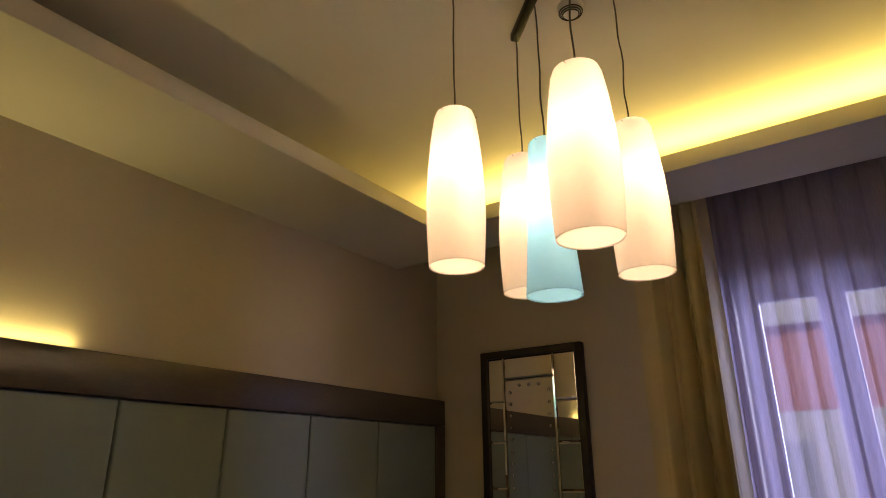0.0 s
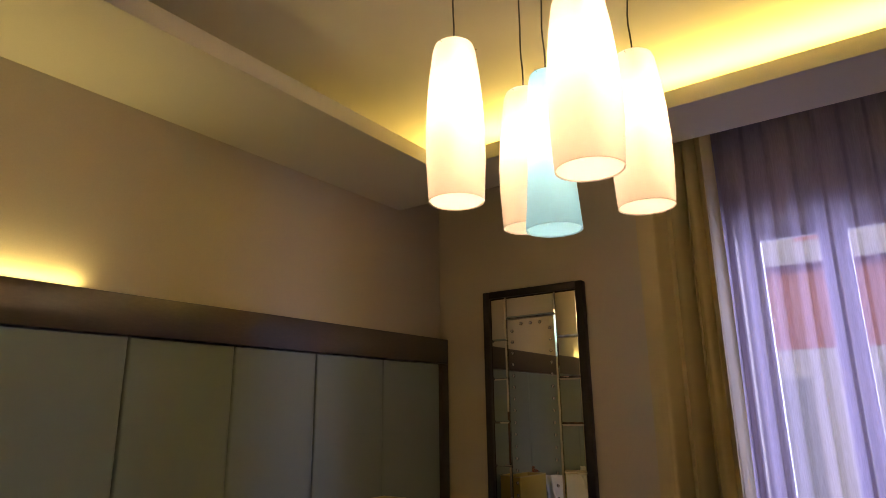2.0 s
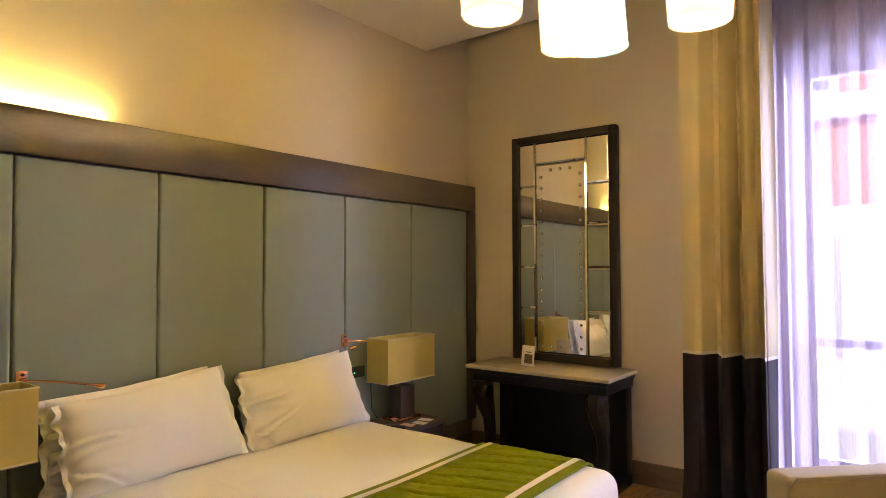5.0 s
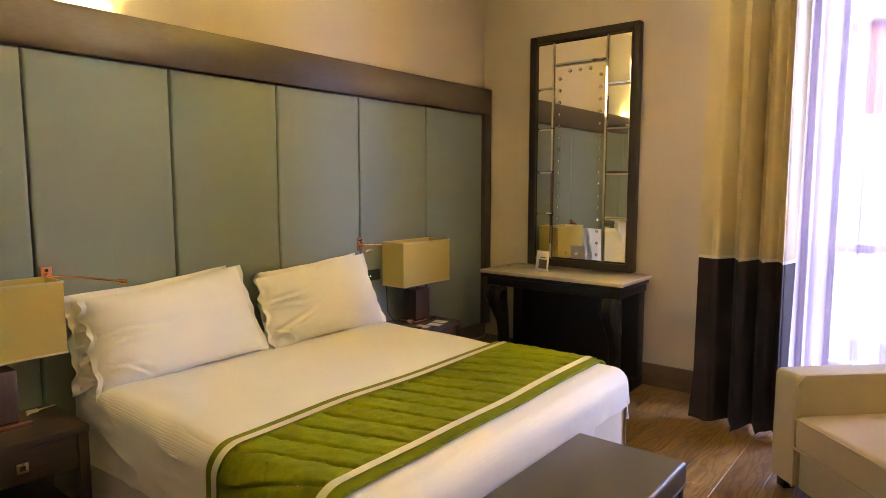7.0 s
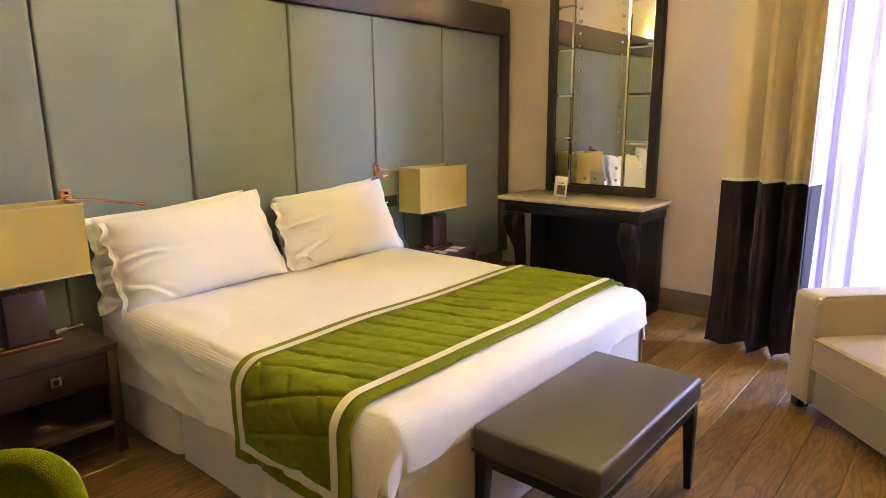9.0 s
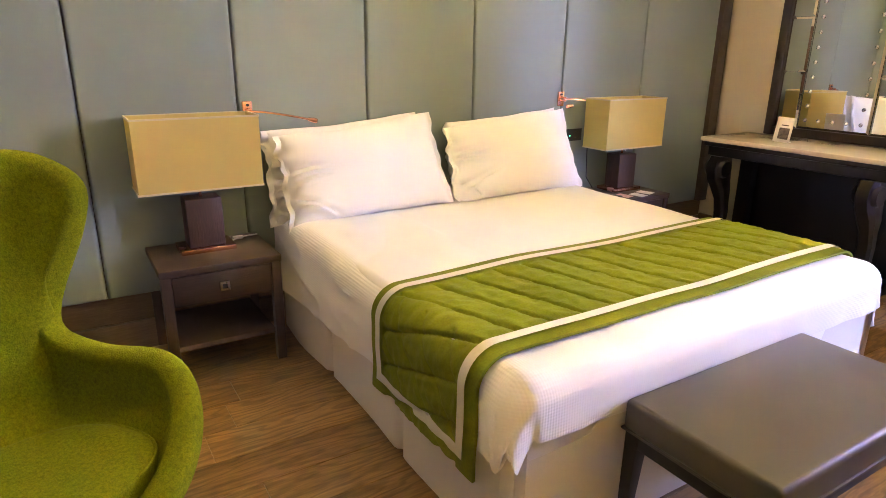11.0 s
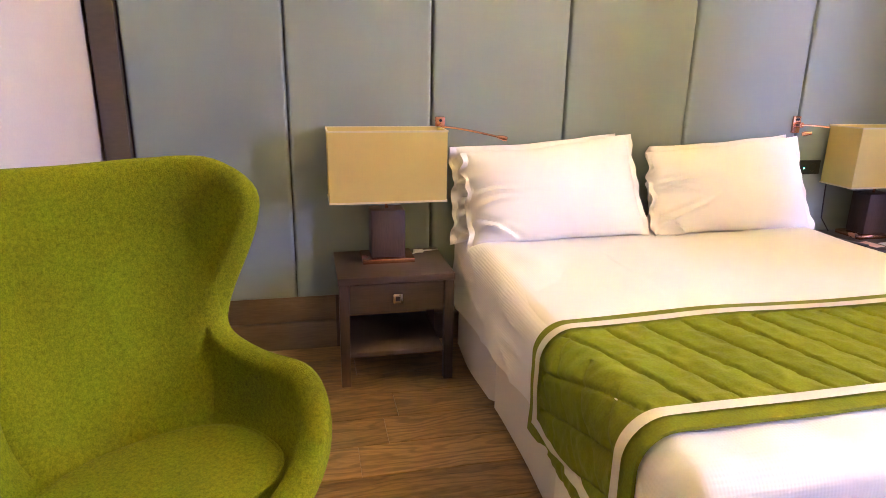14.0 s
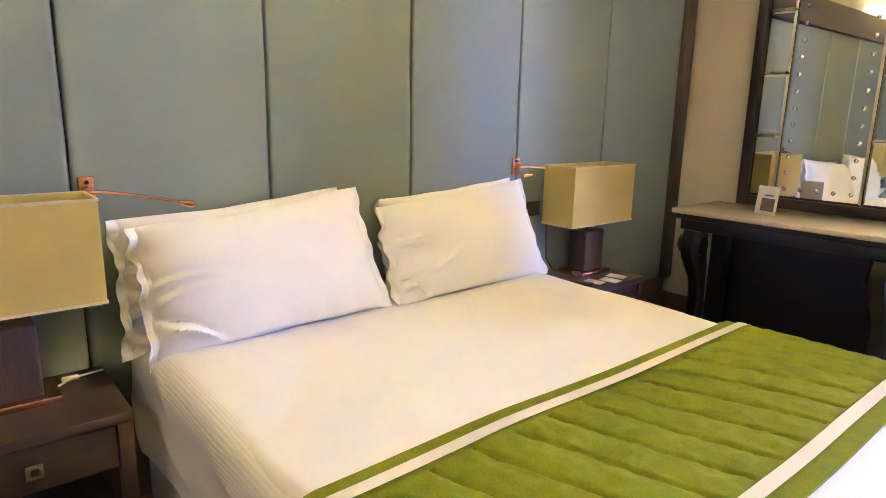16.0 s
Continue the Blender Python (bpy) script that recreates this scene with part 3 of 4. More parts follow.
def pillow(w, h, t, seed):
    """A stuffed pillowcase: smooth face, crushed flange on one side with creases running in from it."""
    rng = random.Random(seed)
    off = rng.uniform(0, 50)
    creases = [(rng.uniform(-0.75, 0.35), rng.uniform(-1.3, 0.8), rng.uniform(0.3, 0.65), rng.uniform(0.020, 0.036)) for _ in range(5)]
    b = bmesh.new()
    nu, nv = 110, 64
    fl = 0.93
    top, bot = {}, {}
    for i in range(nu + 1):
        for j in range(nv + 1):
            a, c = 2 * i / nu - 1, 2 * j / nv - 1
            ea, ec = min(1, abs(a) / fl), min(1, abs(c) / 0.985)
            puff = max(0.0, (1 - ea ** 3.0)) ** 0.55 * max(0.0, (1 - ec ** 2.8)) ** 0.55
            x, z = a * w / 2 * (1 - 0.03 * (1 - c * c)), c * h / 2 * (1 - 0.05 * (1 - a * a))
            wr = 0.006 * noise.noise((a * 2.2 + off, c * 2.0, 0))
            side = max(0.0, -a - 0.2) / 0.8
            for c0, slope, length, depth in creases:
                run = (a + 0.97) / length
                if run < 1.6:
                    mid = c0 + slope * (a + 0.97) + 0.05 * math.sin(7 * a + off)
                    wr += depth * (math.exp(-((c - mid) / 0.055) ** 2) - 0.6 * math.exp(-((c - mid - 0.10) / 0.06) ** 2)) * math.exp(-(run * 1.3) ** 2)
            wr += 0.012 * side * side * math.sin(5 * c + 4 * a + off)
            flange = max(0.0, abs(a) - fl) / (1 - fl)
            ruff = (0.022 if a < 0 else 0.006) * (math.sin(c * 8 + off) + 0.6 * math.sin(c * 17 + 2 * off)) * flange
            xx = x + (0.016 if a < 0 else 0.006) * noise.noise((c * 4, 3 * flange, off)) * ea ** 4
            xx -= 0.035 * c * max(0, a)
            zz = z + 0.030 * a * max(0, c) + 0.010 * noise.noise((a * 2.0, 7, off)) - 0.03 * max(0, -a - 0.6) * max(0, -c) * 2
            top[i, j] = b.verts.new((xx, -t / 2 * puff - wr * min(1.0, puff * 2.2) - ruff - 0.003, zz))
            bot[i, j] = b.verts.new((xx, t / 2 * puff * 0.8 - ruff + 0.003, zz))
    for i in range(nu):
        for j in range(nv):
            b.faces.new((top[i, j], top[i + 1, j], top[i + 1, j + 1], top[i, j + 1]))
            b.faces.new((bot[i, j], bot[i, j + 1], bot[i + 1, j + 1], bot[i + 1, j]))
    for i in range(nu):
        for j in (0, nv):
            b.faces.new((top[i, j], bot[i, j], bot[i + 1, j], top[i + 1, j]))
    for j in range(nv):
        for i in (0, nu):
            b.faces.new((top[i, j], top[i, j + 1], bot[i, j + 1], bot[i, j]))
    return b


def lay_pillow(y, x, z, w, h, t, lean, seed, label, yaw=0, roll=0):
    m = pose(x, y, z) @ pose(0, 0, 0, 0, 0, 90 + yaw) @ pose(0, 0, 0, -lean, roll, 0) @ pose(0, 0, h / 2)
    thing("pillow", pillow(w, h, t, seed), LINEN, label, "pillow", "pillows on the bed", at=m)
lay_pillow(1.83, -3.09, 0.60, 0.88, 0.47, 0.14, 9, 3, "white linen pillow leaning upright against the headboard")
lay_pillow(2.84, -3.10, 0.60, 0.84, 0.46, 0.14, 9, 8, "white linen pillow leaning upright against the headboard")
lay_pillow(1.89, -2.97, 0.605, 0.90, 0.47, 0.23, 17, 13, "plump white linen pillow with a creased flange", roll=-1.5)
lay_pillow(2.83, -2.97, 0.605, 0.91, 0.46, 0.23, 17, 21, "plump white linen pillow with a creased flange", roll=-1)


# ---- nightstands and lamps ----
def nightstand(x, y):
    ob = empty("nightstand", (x, y, 0), "grey-brown oak nightstand with one drawer and open shelf", "nightstand", "nightstands beside the bed")
    hx, hy = 0.245, 0.258
    part("top", box(-hx, hx, -hy, hy, 0.488, 0.52, 0.003), WENGE, ob)
    for sx in (-1, 1):
        for sy in (-1, 1):
            part("leg", box(sx * (hx - 0.026) - 0.021, sx * (hx - 0.026) + 0.021, sy * (hy - 0.024) - 0.021, sy * (hy - 0.024) + 0.021, 0, 0.487, 0.003), WENGEV, ob)
    part("body", box(-hx + 0.015, hx - 0.03, -hy + 0.046, hy - 0.046, 0.345, 0.486), WENGE, ob)
    dr = part("drawer", box(hx - 0.03, hx - 0.012, -hy + 0.048, hy - 0.048, 0.348, 0.482, 0.003), WENGE, ob)
    bm = box(hx - 0.012, hx + 0.006, -0.022, 0.022, 0.395, 0.439, 0.003)
    part("knob", bm, STEEL, dr, "square polished metal knob")
    part("knob_inset", box(hx + 0.006, hx + 0.008, -0.010, 0.010, 0.407, 0.427), BLACK, dr)
    part("shelf", box(-hx + 0.02, hx - 0.02, -hy + 0.046, hy - 0.046, 0.135, 0.16, 0.003), WENGE, ob)
    return ob


def table_lamp(x, y, z):
    ob = empty("table_lamp", (x, y, z), "table lamp with a rectangular cream fabric shade, unlit", "lamp", "bedside table lamps")
    part("base_plate", box(-0.085, 0.085, -0.12, 0.12, 0, 0.022, 0.003), COPPER, ob, "copper base plate")
    part("column", box(-0.06, 0.06, -0.078, 0.078, 0.023, 0.245, 0.004), WENGEV, ob, "grained brown wood block")
    part("stem", tube([(0, 0, 0.245), (0, 0, 0.55)], 0.007, 10), COPPER, ob)
    part("pull_chain", tube([(0.03, 0, 0.34), (0.03, 0, 0.262)], 0.0025, 6), STEEL, ob)
    Z0, Z1, a, c, t = 0.293, 0.605, 0.105, 0.262, 0.004
    bm = bmesh.new()
    rg = [[bm.verts.new((sx * (a - d), sy * (c - d), zz)) for sx, sy in ((-1, -1), (1, -1), (1, 1), (-1, 1))] for d, zz in ((0, Z0), (0, Z1), (t, Z1), (t, Z0))]
    for k in range(4):
        for r0, r1 in zip(rg, rg[1:] + rg[:1]):
            bm.faces.new((r0[k], r0[(k + 1) % 4], r1[(k + 1) % 4], r1[k]))
    sh = part("shade", bm, SHADE, ob, "cream fabric shade open at the top")
    for zz in (Z0, Z1):
        bm = bmesh.new()
        for s in (-1, 1):
            box(s * a - 0.003, s * a + 0.003, -c - 0.003, c + 0.003, zz - 0.004, zz + 0.004, bm=bm)
            box(-a, a, s * c - 0.003, s * c + 0.003, zz - 0.004, zz + 0.004, bm=bm)
        part("shade_trim", bm, TRIMS, sh)
    part("shade_holder", tube([(0, -c, 0.55), (0, c, 0.55)], 0.003, 6), STEEL, ob)
    return ob
nightstand(-3.085, 1.10)
nightstand(-3.085, 3.74)
table_lamp(-3.11, 1.087, 0.52)
table_lamp(-3.11, 3.80, 0.52)


def reading_light(y, tip, back=0.0):
    ob = empty("reading_light", (-3.255, y, 1.125), "small copper reading light with a thin bent arm", "wall light", "reading lights on the headboard")
    part("plate", box(0.0, 0.014, -0.024, 0.024, -0.045, 0.045, 0.004), COPPER, ob)
    part("boss", tube([(0.012, 0, 0.0), (0.05, 0, 0.0)], 0.015, 12), COPPER, ob)
    a, b_, c = Vector((0.05, 0, 0)), Vector((0.09, tip[1] * 0.25, 0.005)), Vector(tip)
    pts = [(1 - s) ** 2 * a + 2 * s * (1 - s) * b_ + s * s * c for s in (i / 14 for i in range(15))]
    part("arm", tube(pts, 0.005, 8), COPPER, ob)
    if back:
        pts += [c + Vector((0.035 * math.sin(s), -back * s / math.pi * 0.9 + 0.02 * math.sin(s), -0.03 * s / math.pi)) for s in (math.pi * i / 10 for i in range(1, 11))]
        c = pts[-1]
    d = (c - pts[-2]).normalized()
    part("head", tube([c - d * 0.01, c + d * 0.02, c + d * 0.035], [0.008, 0.013, 0.010], 12), COPPER, ob)
    part("spot", tube([(0.014, 0, 0.028), (0.022, 0, 0.028)], 0.007, 10), BLACK, ob)
    return ob
reading_light(1.365, (0.19, 0.245, -0.035))
reading_light(3.345, (0.13, 0.10, -0.005), back=0.13)

ob = empty("switch_panel", (-3.252, 3.47, 0.89), "black glass socket and switch panel with green light", "socket")
part("plate", box(-0.004, 0.010, -0.075, 0.075, -0.04, 0.04, 0.003), BLACK, ob)
part("indicator", box(0.010, 0.0115, -0.035, -0.025, -0.008, -0.002), LED, ob, "tiny green light")
part("socket", lathe([(0.024, 0), (0.024, 0.002), (0.02, 0.002), (0.02, 0.0)], 20), BRONZEM, ob, at=pose(0.010, 0.03, 0, 0, 90, 0))

cable = thing("lamp_cable", tube([(-3.11, 1.17, 0.526), (-3.15, 1.22, 0.526), (-3.17, 1.25, 0.53), (-3.19, 1.30, 0.527), (-3.20, 1.35, 0.526)], 0.0035, 8), WHITE, "thin white lamp cable with inline switch", "cable")
part("inline_switch", box(-3.187, -3.167, 1.225, 1.275, 0.521, 0.537, 0.005), WHITE, cable)
thing("lamp_cable", tube([(-3.24, 3.60, 0.93), (-3.235, 3.60, 0.75), (-3.23, 3.605, 0.6), (-3.2, 3.64, 0.526)], 0.0035, 8), BLACK, "thin black lamp cable hanging from the socket", "cable")
for k, (x, y, rz, mt, lb) in enumerate(((-2.93, 3.66, 12, PINK, "small pink card on the nightstand"), (-2.90, 3.76, 8, WHITE, "small white card on the nightstand"), (-2.93, 3.86, 14, WHITE, "small white card on the nightstand"))):
    thing("card", box(-0.05, 0.05, -0.035, 0.035, 0, 0.003), mt, lb, "card", at=pose(x, y, 0.5205, 0, 0, rz))
rem = empty("remote_control", (-2.95, 3.55, 0.5205), "black remote control lying on the nightstand", "remote", rz=20)
part("body", box(-0.08, 0.08, -0.022, 0.022, 0, 0.018, 0.005), BLACK, rem)

# ---- console table and mirror ----
con = empty("console_table", (-2.27, 4.69, 0), "ebonised console table with scrolled legs and marble top", "console table")
def at_con(bm):
    bmesh.ops.translate(bm, verts=bm.verts, vec=(2.27, -4.69, 0))
    return bm
CX0, CX1, CY0, CY1 = -2.95, -1.735, 4.39, 4.94
part("marble_top", at_con(box(CX0, CX1, CY0, CY1, 0.832, 0.862, 0.007, 3)), MARBLE, con, "cream marble top")
part("moulding", at_con(box(CX0 + 0.02, CX1 - 0.02, CY0 + 0.02, CY1, 0.80, 0.831, 0.008)), EBONY, con)
part("apron", at_con(box(CX0 + 0.04, CX1 - 0.04, CY0 + 0.05, CY1, 0.735, 0.80, 0.005)), EBONY, con)
part("back_panel", at_con(box(CX0 + 0.10, CX1 - 0.10, CY1 - 0.05, CY1 - 0.01, 0.08, 0.734)), EBONY, con)
def scroll_leg():
    stations = [(0.735, 0.055, 0.07), (0.70, 0.05, 0.085), (0.64, 0.045, 0.095), (0.57, 0.06, 0.085), (0.50, 0.09, 0.06), (0.42, 0.12, 0.045),
                (0.33, 0.135, 0.038), (0.24, 0.13, 0.036), (0.16, 0.11, 0.038), (0.10, 0.08, 0.045), (0.085, 0.075, 0.055)]
    b = bmesh.new()
    rings = []
    for z, y, d in stations:
        w = 0.055 if z > 0.45 else 0.042
        rings.append([b.verts.new((sx * w * k1, y + sy * d * k2, z)) for sx, sy, k1, k2 in ((-1, -1, .6, 1), (1, -1, .6, 1), (1, -1, 1, .6), (1, 1, 1, .6), (1, 1, .6, 1), (-1, 1, .6, 1), (-1, 1, 1, .6), (-1, -1, 1, .6))])
    for r0, r1 in zip(rings, rings[1:]):
        for k in range(8):
            b.faces.new((r0[k], r0[(k + 1) % 8], r1[(k + 1) % 8], r1[k]))
    b.faces.new(rings[0]), b.faces.new(rings[-1])
    for sx in (-1, 1):
        tube([(sx * 0.045, 0.03, 0.65), (sx * 0.068, 0.03, 0.65)], [0.07, 0.055], 18, bm=b)
    return b
for x in (CX0 + 0.12, CX1 - 0.12):
    part("scroll_leg", at_con(scroll_leg()), EBONY, con, at=pose(x - (-2.27) - 2.27, CY0 + 0.04, 0) @ pose(0, 4.69 - 4.69, 0))
for x0 in (CX0 + 0.05, CX1 - 0.15):
    part("back_leg", at_con(box(x0, x0 + 0.10, CY1 - 0.12, CY1 - 0.005, 0.08, 0.734, 0.006)), EBONY, con)
part("plinth", at_con(box(CX0 + 0.04, CX1 - 0.04, CY0 + 0.06, CY1 - 0.03, 0.0, 0.08, 0.01)), EBONY, con)

mir = empty("wall_mirror", (-2.34, 4.95, 0.864), "tall dark-framed mirror divided into panes with silver studs", "mirror")
MX0, MX1, MZ0, MZ1 = -2.81, -1.872, 0.866, 2.752
def at_mir(bm):
    bmesh.ops.translate(bm, verts=bm.verts, vec=(2.34, -4.95, -0.864))
    return bm
FW = 0.060
for x0, x1, z0, z1 in ((MX0, MX0 + FW, MZ0, MZ1), (MX1 - FW, MX1, MZ0, MZ1), (MX0 + FW, MX1 - FW, MZ1 - FW, MZ1), (MX0 + FW, MX1 - FW, MZ0, MZ0 + FW)):
    part("frame_rail", at_mir(box(x0, x1, 4.893, 4.968, z0, z1, 0.008)), MFRAME, mir)
part("backing", at_mir(box(MX0 + 0.03, MX1 - 0.03, 4.93, 4.966, MZ0 + 0.03, MZ1 - 0.03)), BLACK, mir)
ix0, ix1, iz0, iz1 = MX0 + FW, MX1 - FW, MZ0 + FW, MZ1 - FW
iw, ih = ix1 - ix0, iz1 - iz0
cols = [(0.0, 0.19, (0.0, 0.21, 0.39, 0.59, 0.79, 1.0)), (0.19, 0.76, (0.0, 0.105, 1.0)), (0.76, 1.0, (0.0, 0.215, 0.40, 0.60, 0.80, 1.0))]
rng = random.Random(4)
for a0, a1, cuts in cols:
    for c0, c1 in zip(cuts, cuts[1:]):
        x0, x1 = ix0 + a0 * iw + 0.001, ix0 + a1 * iw - 0.001
        z1, z0 = iz1 - c0 * ih - 0.001, iz1 - c1 * ih + 0.001
        w, h = x1 - x0, z1 - z0
        bm = bmesh.new()
        e = 0.014
        out = [bm.verts.new((sx * w / 2, 0.007, sz * h / 2)) for sx, sz in ((-1, -1), (1, -1), (1, 1), (-1, 1))]
        inn = [bm.verts.new((sx * (w / 2 - e), 0.0, sz * (h / 2 - e))) for sx, sz in ((-1, -1), (1, -1), (1, 1), (-1, 1))]
        bk = [bm.verts.new((sx * w / 2, 0.012, sz * h / 2)) for sx, sz in ((-1, -1), (1, -1), (1, 1), (-1, 1))]
        bm.faces.new(inn), bm.faces.new(bk[::-1])
        for k in range(4):
            bm.faces.new((out[k], out[(k + 1) % 4], inn[(k + 1) % 4], inn[k]))
            bm.faces.new((bk[k], bk[(k + 1) % 4], out[(k + 1) % 4], out[k]))
        me = mesh_of("mirror_pane", bm, MIRROR, smooth=False)
        o = new("mirror_pane", me)
        o.parent = mir
        o.matrix_basis = pose((x0 + x1) / 2 + 2.34, 4.916 - 4.95, (z0 + z1) / 2 - 0.864, rng.uniform(-.25, .25), 0, rng.uniform(-.5, .5))
stud_me = mesh_of("stud", lathe([(0.0, 0.009), (0.006, 0.0075), (0.0115, 0.004), (0.0135, 0.0)], 14), STEEL)
cx0, cx1 = ix0 + 0.19 * iw, ix0 + 0.76 * iw
zt, zb = iz1 - 0.105 * ih, iz0
spots = [(x, z) for x in (cx0 + 0.055, cx1 - 0.055) for z in [zb + 0.06 + 0.094 * k for k in range(17)]]
spots += [(cx0 + 0.055 + (cx1 - cx0 - 0.11) * k / 4, z) for k in range(1, 4) for z in (zt - 0.055, zb + 0.06)]
for x, z in spots:
    if z < zt - 0.03:
        o = new("stud", stud_me)
        o.parent = mir
        o.matrix_basis = pose(x + 2.34, 4.915 - 4.95, z - 0.864, 90, 0, 0)

pc = empty("display_card", (-2.50, 4.60, 0.862), "white upright card with a small dark photo", "card", rz=-10)
part("card", box(-0.062, 0.062, -0.003, 0.003, 0, 0.16, 0.001), WHITE, pc, at=pose(0, 0, 0, -8, 0, 0))
part("photo", box(-0.030, 0.048, -0.005, -0.0032, 0.02, 0.092), PHOTO, pc, "small dark printed photo", at=pose(0, 0, 0, -8, 0, 0))
part("print_bar", box(-0.02, 0.035, -0.0045, -0.0032, 0.105, 0.112), PHOTO, pc, at=pose(0, 0, 0, -8, 0, 0))
part("card_foot", box(-0.04, 0.04, 0.0, 0.05, 0, 0.004), WHITE, pc)

# ---- bench ----
ben = empty("bench", (-0.98, 2.262, 0), "taupe leather bench with dark tapered legs", "bench")
hx, hy = 0.232, 0.44
part("seat", box(-hx, hx, -hy, hy, 0.385, 0.48, 0.018, 4), LEATHER, ben, "taupe leather seat")
part("piping", box(-hx - 0.002, hx + 0.002, -hy - 0.002, hy + 0.002, 0.383, 0.391, 0.003), LEATHER, ben)
part("frame", box(-hx + 0.012, hx - 0.012, -hy + 0.012, hy - 0.012, 0.335, 0.384, 0.004), EBONY, ben)
for sx in (-1, 1):
    for sy in (-1, 1):
        bm = box(-0.024, 0.024, -0.024, 0.024, 0.0, 0.383, 0.003)
        for v in bm.verts:
            if v.co.z < 0.1:
                v.co.x, v.co.y = v.co.x * 0.55 + sx * 0.012, v.co.y * 0.55 + sy * 0.012
        part("leg", bm, EBONY, ben, at=pose(sx * (hx - 0.032), sy * (hy - 0.032), 0))

# ---- sofa ----
sof = empty("sofa", (-0.67, 3.80, 0), "cream upholstered sofa with piped square arms", "sofa", rz=-45)
# local x along the front, local y to the back
def soft_box(x0, x1, y0, y1, z0, z1, r=0.035):
    return box(x0, x1, y0, y1, z0, z1, r, 4)
part("arm", soft_box(0, 0.185, 0, 0.86, 0.05, 0.62), SOFA, sof)
part("arm", soft_box(1.752, 1.937, 0, 0.86, 0.05, 0.62), SOFA, sof)
part("front_rail", soft_box(0.187, 1.75, 0.03, 0.80, 0.05, 0.25, 0.015), SOFA, sof)
part("seat_cushion", soft_box(0.188, 0.96, -0.012, 0.70, 0.252, 0.43, 0.04), SOFA, sof)
part("seat_cushion", soft_box(0.965, 1.74, -0.012, 0.70, 0.252, 0.43, 0.04), SOFA, sof)
part("backrest", soft_box(0.188, 1.74, 0.70, 0.90, 0.26, 0.80, 0.05), SOFA, sof)
for zz, yy in ((0.415, -0.010), (0.268, -0.010)):
    part("piping", tube([(0.20, yy, zz), (0.95, yy, zz)], 0.006, 8), SOFA, sof)
part("piping", tube([(0.183, 0.004, 0.06), (0.183, 0.004, 0.58), (0.183, 0.05, 0.618), (0.183, 0.8, 0.618)], 0.005, 8), SOFA, sof)
for x in (0.06, 1.70):
    for y in (0.06, 0.78):
        part("foot", box(x - 0.03, x + 0.03, y - 0.03, y + 0.03, 0, 0.05, 0.004), EBONY, sof)

# ---- armchair ----
chair = empty("armchair", (-1.54, 0.395, 0), "green wool egg-shaped swivel armchair with winged back", "armchair", rz=30)
RIM = [  # angle from the back, rim point, lower and upper control points
    (0, (-0.440, 0.0, 1.165), (-0.33, 0.0, 0.44), (-0.43, 0.0, 0.80)),
    (18, (-0.405, 0.170, 1.172), (-0.33, 0.10, 0.44), (-0.43, 0.13, 0.82)),
    (32, (-0.315, 0.305, 1.172), (-0.32, 0.15, 0.45), (-0.42, 0.20, 0.86)),
    (43, (-0.205, 0.362, 1.100), (-0.31, 0.18, 0.46), (-0.39, 0.26, 0.86)),
    (54, (-0.215, 0.335, 0.980), (-0.29, 0.21, 0.46), (-0.39, 0.262, 0.80)),
    (64, (-0.275, 0.285, 0.830), (-0.27, 0.23, 0.45), (-0.37, 0.252, 0.71)),
    (75, (-0.265, 0.262, 0.730), (-0.23, 0.25, 0.44), (-0.33, 0.262, 0.62)),
    (87, (-0.130, 0.295, 0.695), (-0.12, 0.28, 0.43), (-0.14, 0.325, 0.56)),
    (99, (0.030, 0.325, 0.710), (0.02, 0.28, 0.43), (0.02, 0.36, 0.57)),
    (113, (0.155, 0.295, 0.670), (0.12, 0.27, 0.43), (0.155, 0.33, 0.55)),
    (132, (0.235, 0.205, 0.590), (0.18, 0.19, 0.44), (0.235, 0.235, 0.50)),
    (156, (0.275, 0.100, 0.545), (0.22, 0.10, 0.44), (0.28, 0.115, 0.47)),
    (180, (0.285, 0.0, 0.530), (0.23, 0.0, 0.44), (0.29, 0.0, 0.46)),
]
def key_at(a):
    s = 1 if a >= 0 else -1
    a = abs(a)
    for i in range(len(RIM) - 1):
        if RIM[i][0] <= a <= RIM[i + 1][0]:
            f = (a - RIM[i][0]) / (RIM[i + 1][0] - RIM[i][0])
            res = []
            for c in (1, 2, 3):
                def mirror_pt(j):
                    if j < 0:
                        p = RIM[-j][c]
                        return Vector((p[0], -p[1], p[2]))
                    if j >= len(RIM):
                        p = RIM[2 * len(RIM) - 2 - j][c]
                        return Vector((p[0], -p[1], p[2]))
                    return Vector(RIM[j][c])
                p0, p1, p2, p3 = (mirror_pt(i + d) for d in (-1, 0, 1, 2))
                q = 0.5 * (2 * p1 + (p2 - p0) * f + (2 * p0 - 5 * p1 + 4 * p2 - p3) * f * f + (3 * p1 - p0 - 3 * p2 + p3) * f ** 3)
                res.append(Vector((q.x, s * q.y, q.z)))
            return res
def shell_point(u, v):
    a = -180 + 360 * u
    rim, low, high = key_at(max(-180, min(180, a)))
    p0 = Vector((-0.03 + 0.10 * -math.cos(radians(a)), 0.10 * math.sin(radians(a)), 0.43))
    t = v ** 0.9
    return (1 - t) ** 3 * p0 + 3 * t * (1 - t) ** 2 * low + 3 * t * t * (1 - t) * high + t ** 3 * rim
b = bmesh.new()
NU, NV = 84, 16
g = [[b.verts.new(shell_point(i / NU, j / NV)) for j in range(NV + 1)] for i in range(NU)]
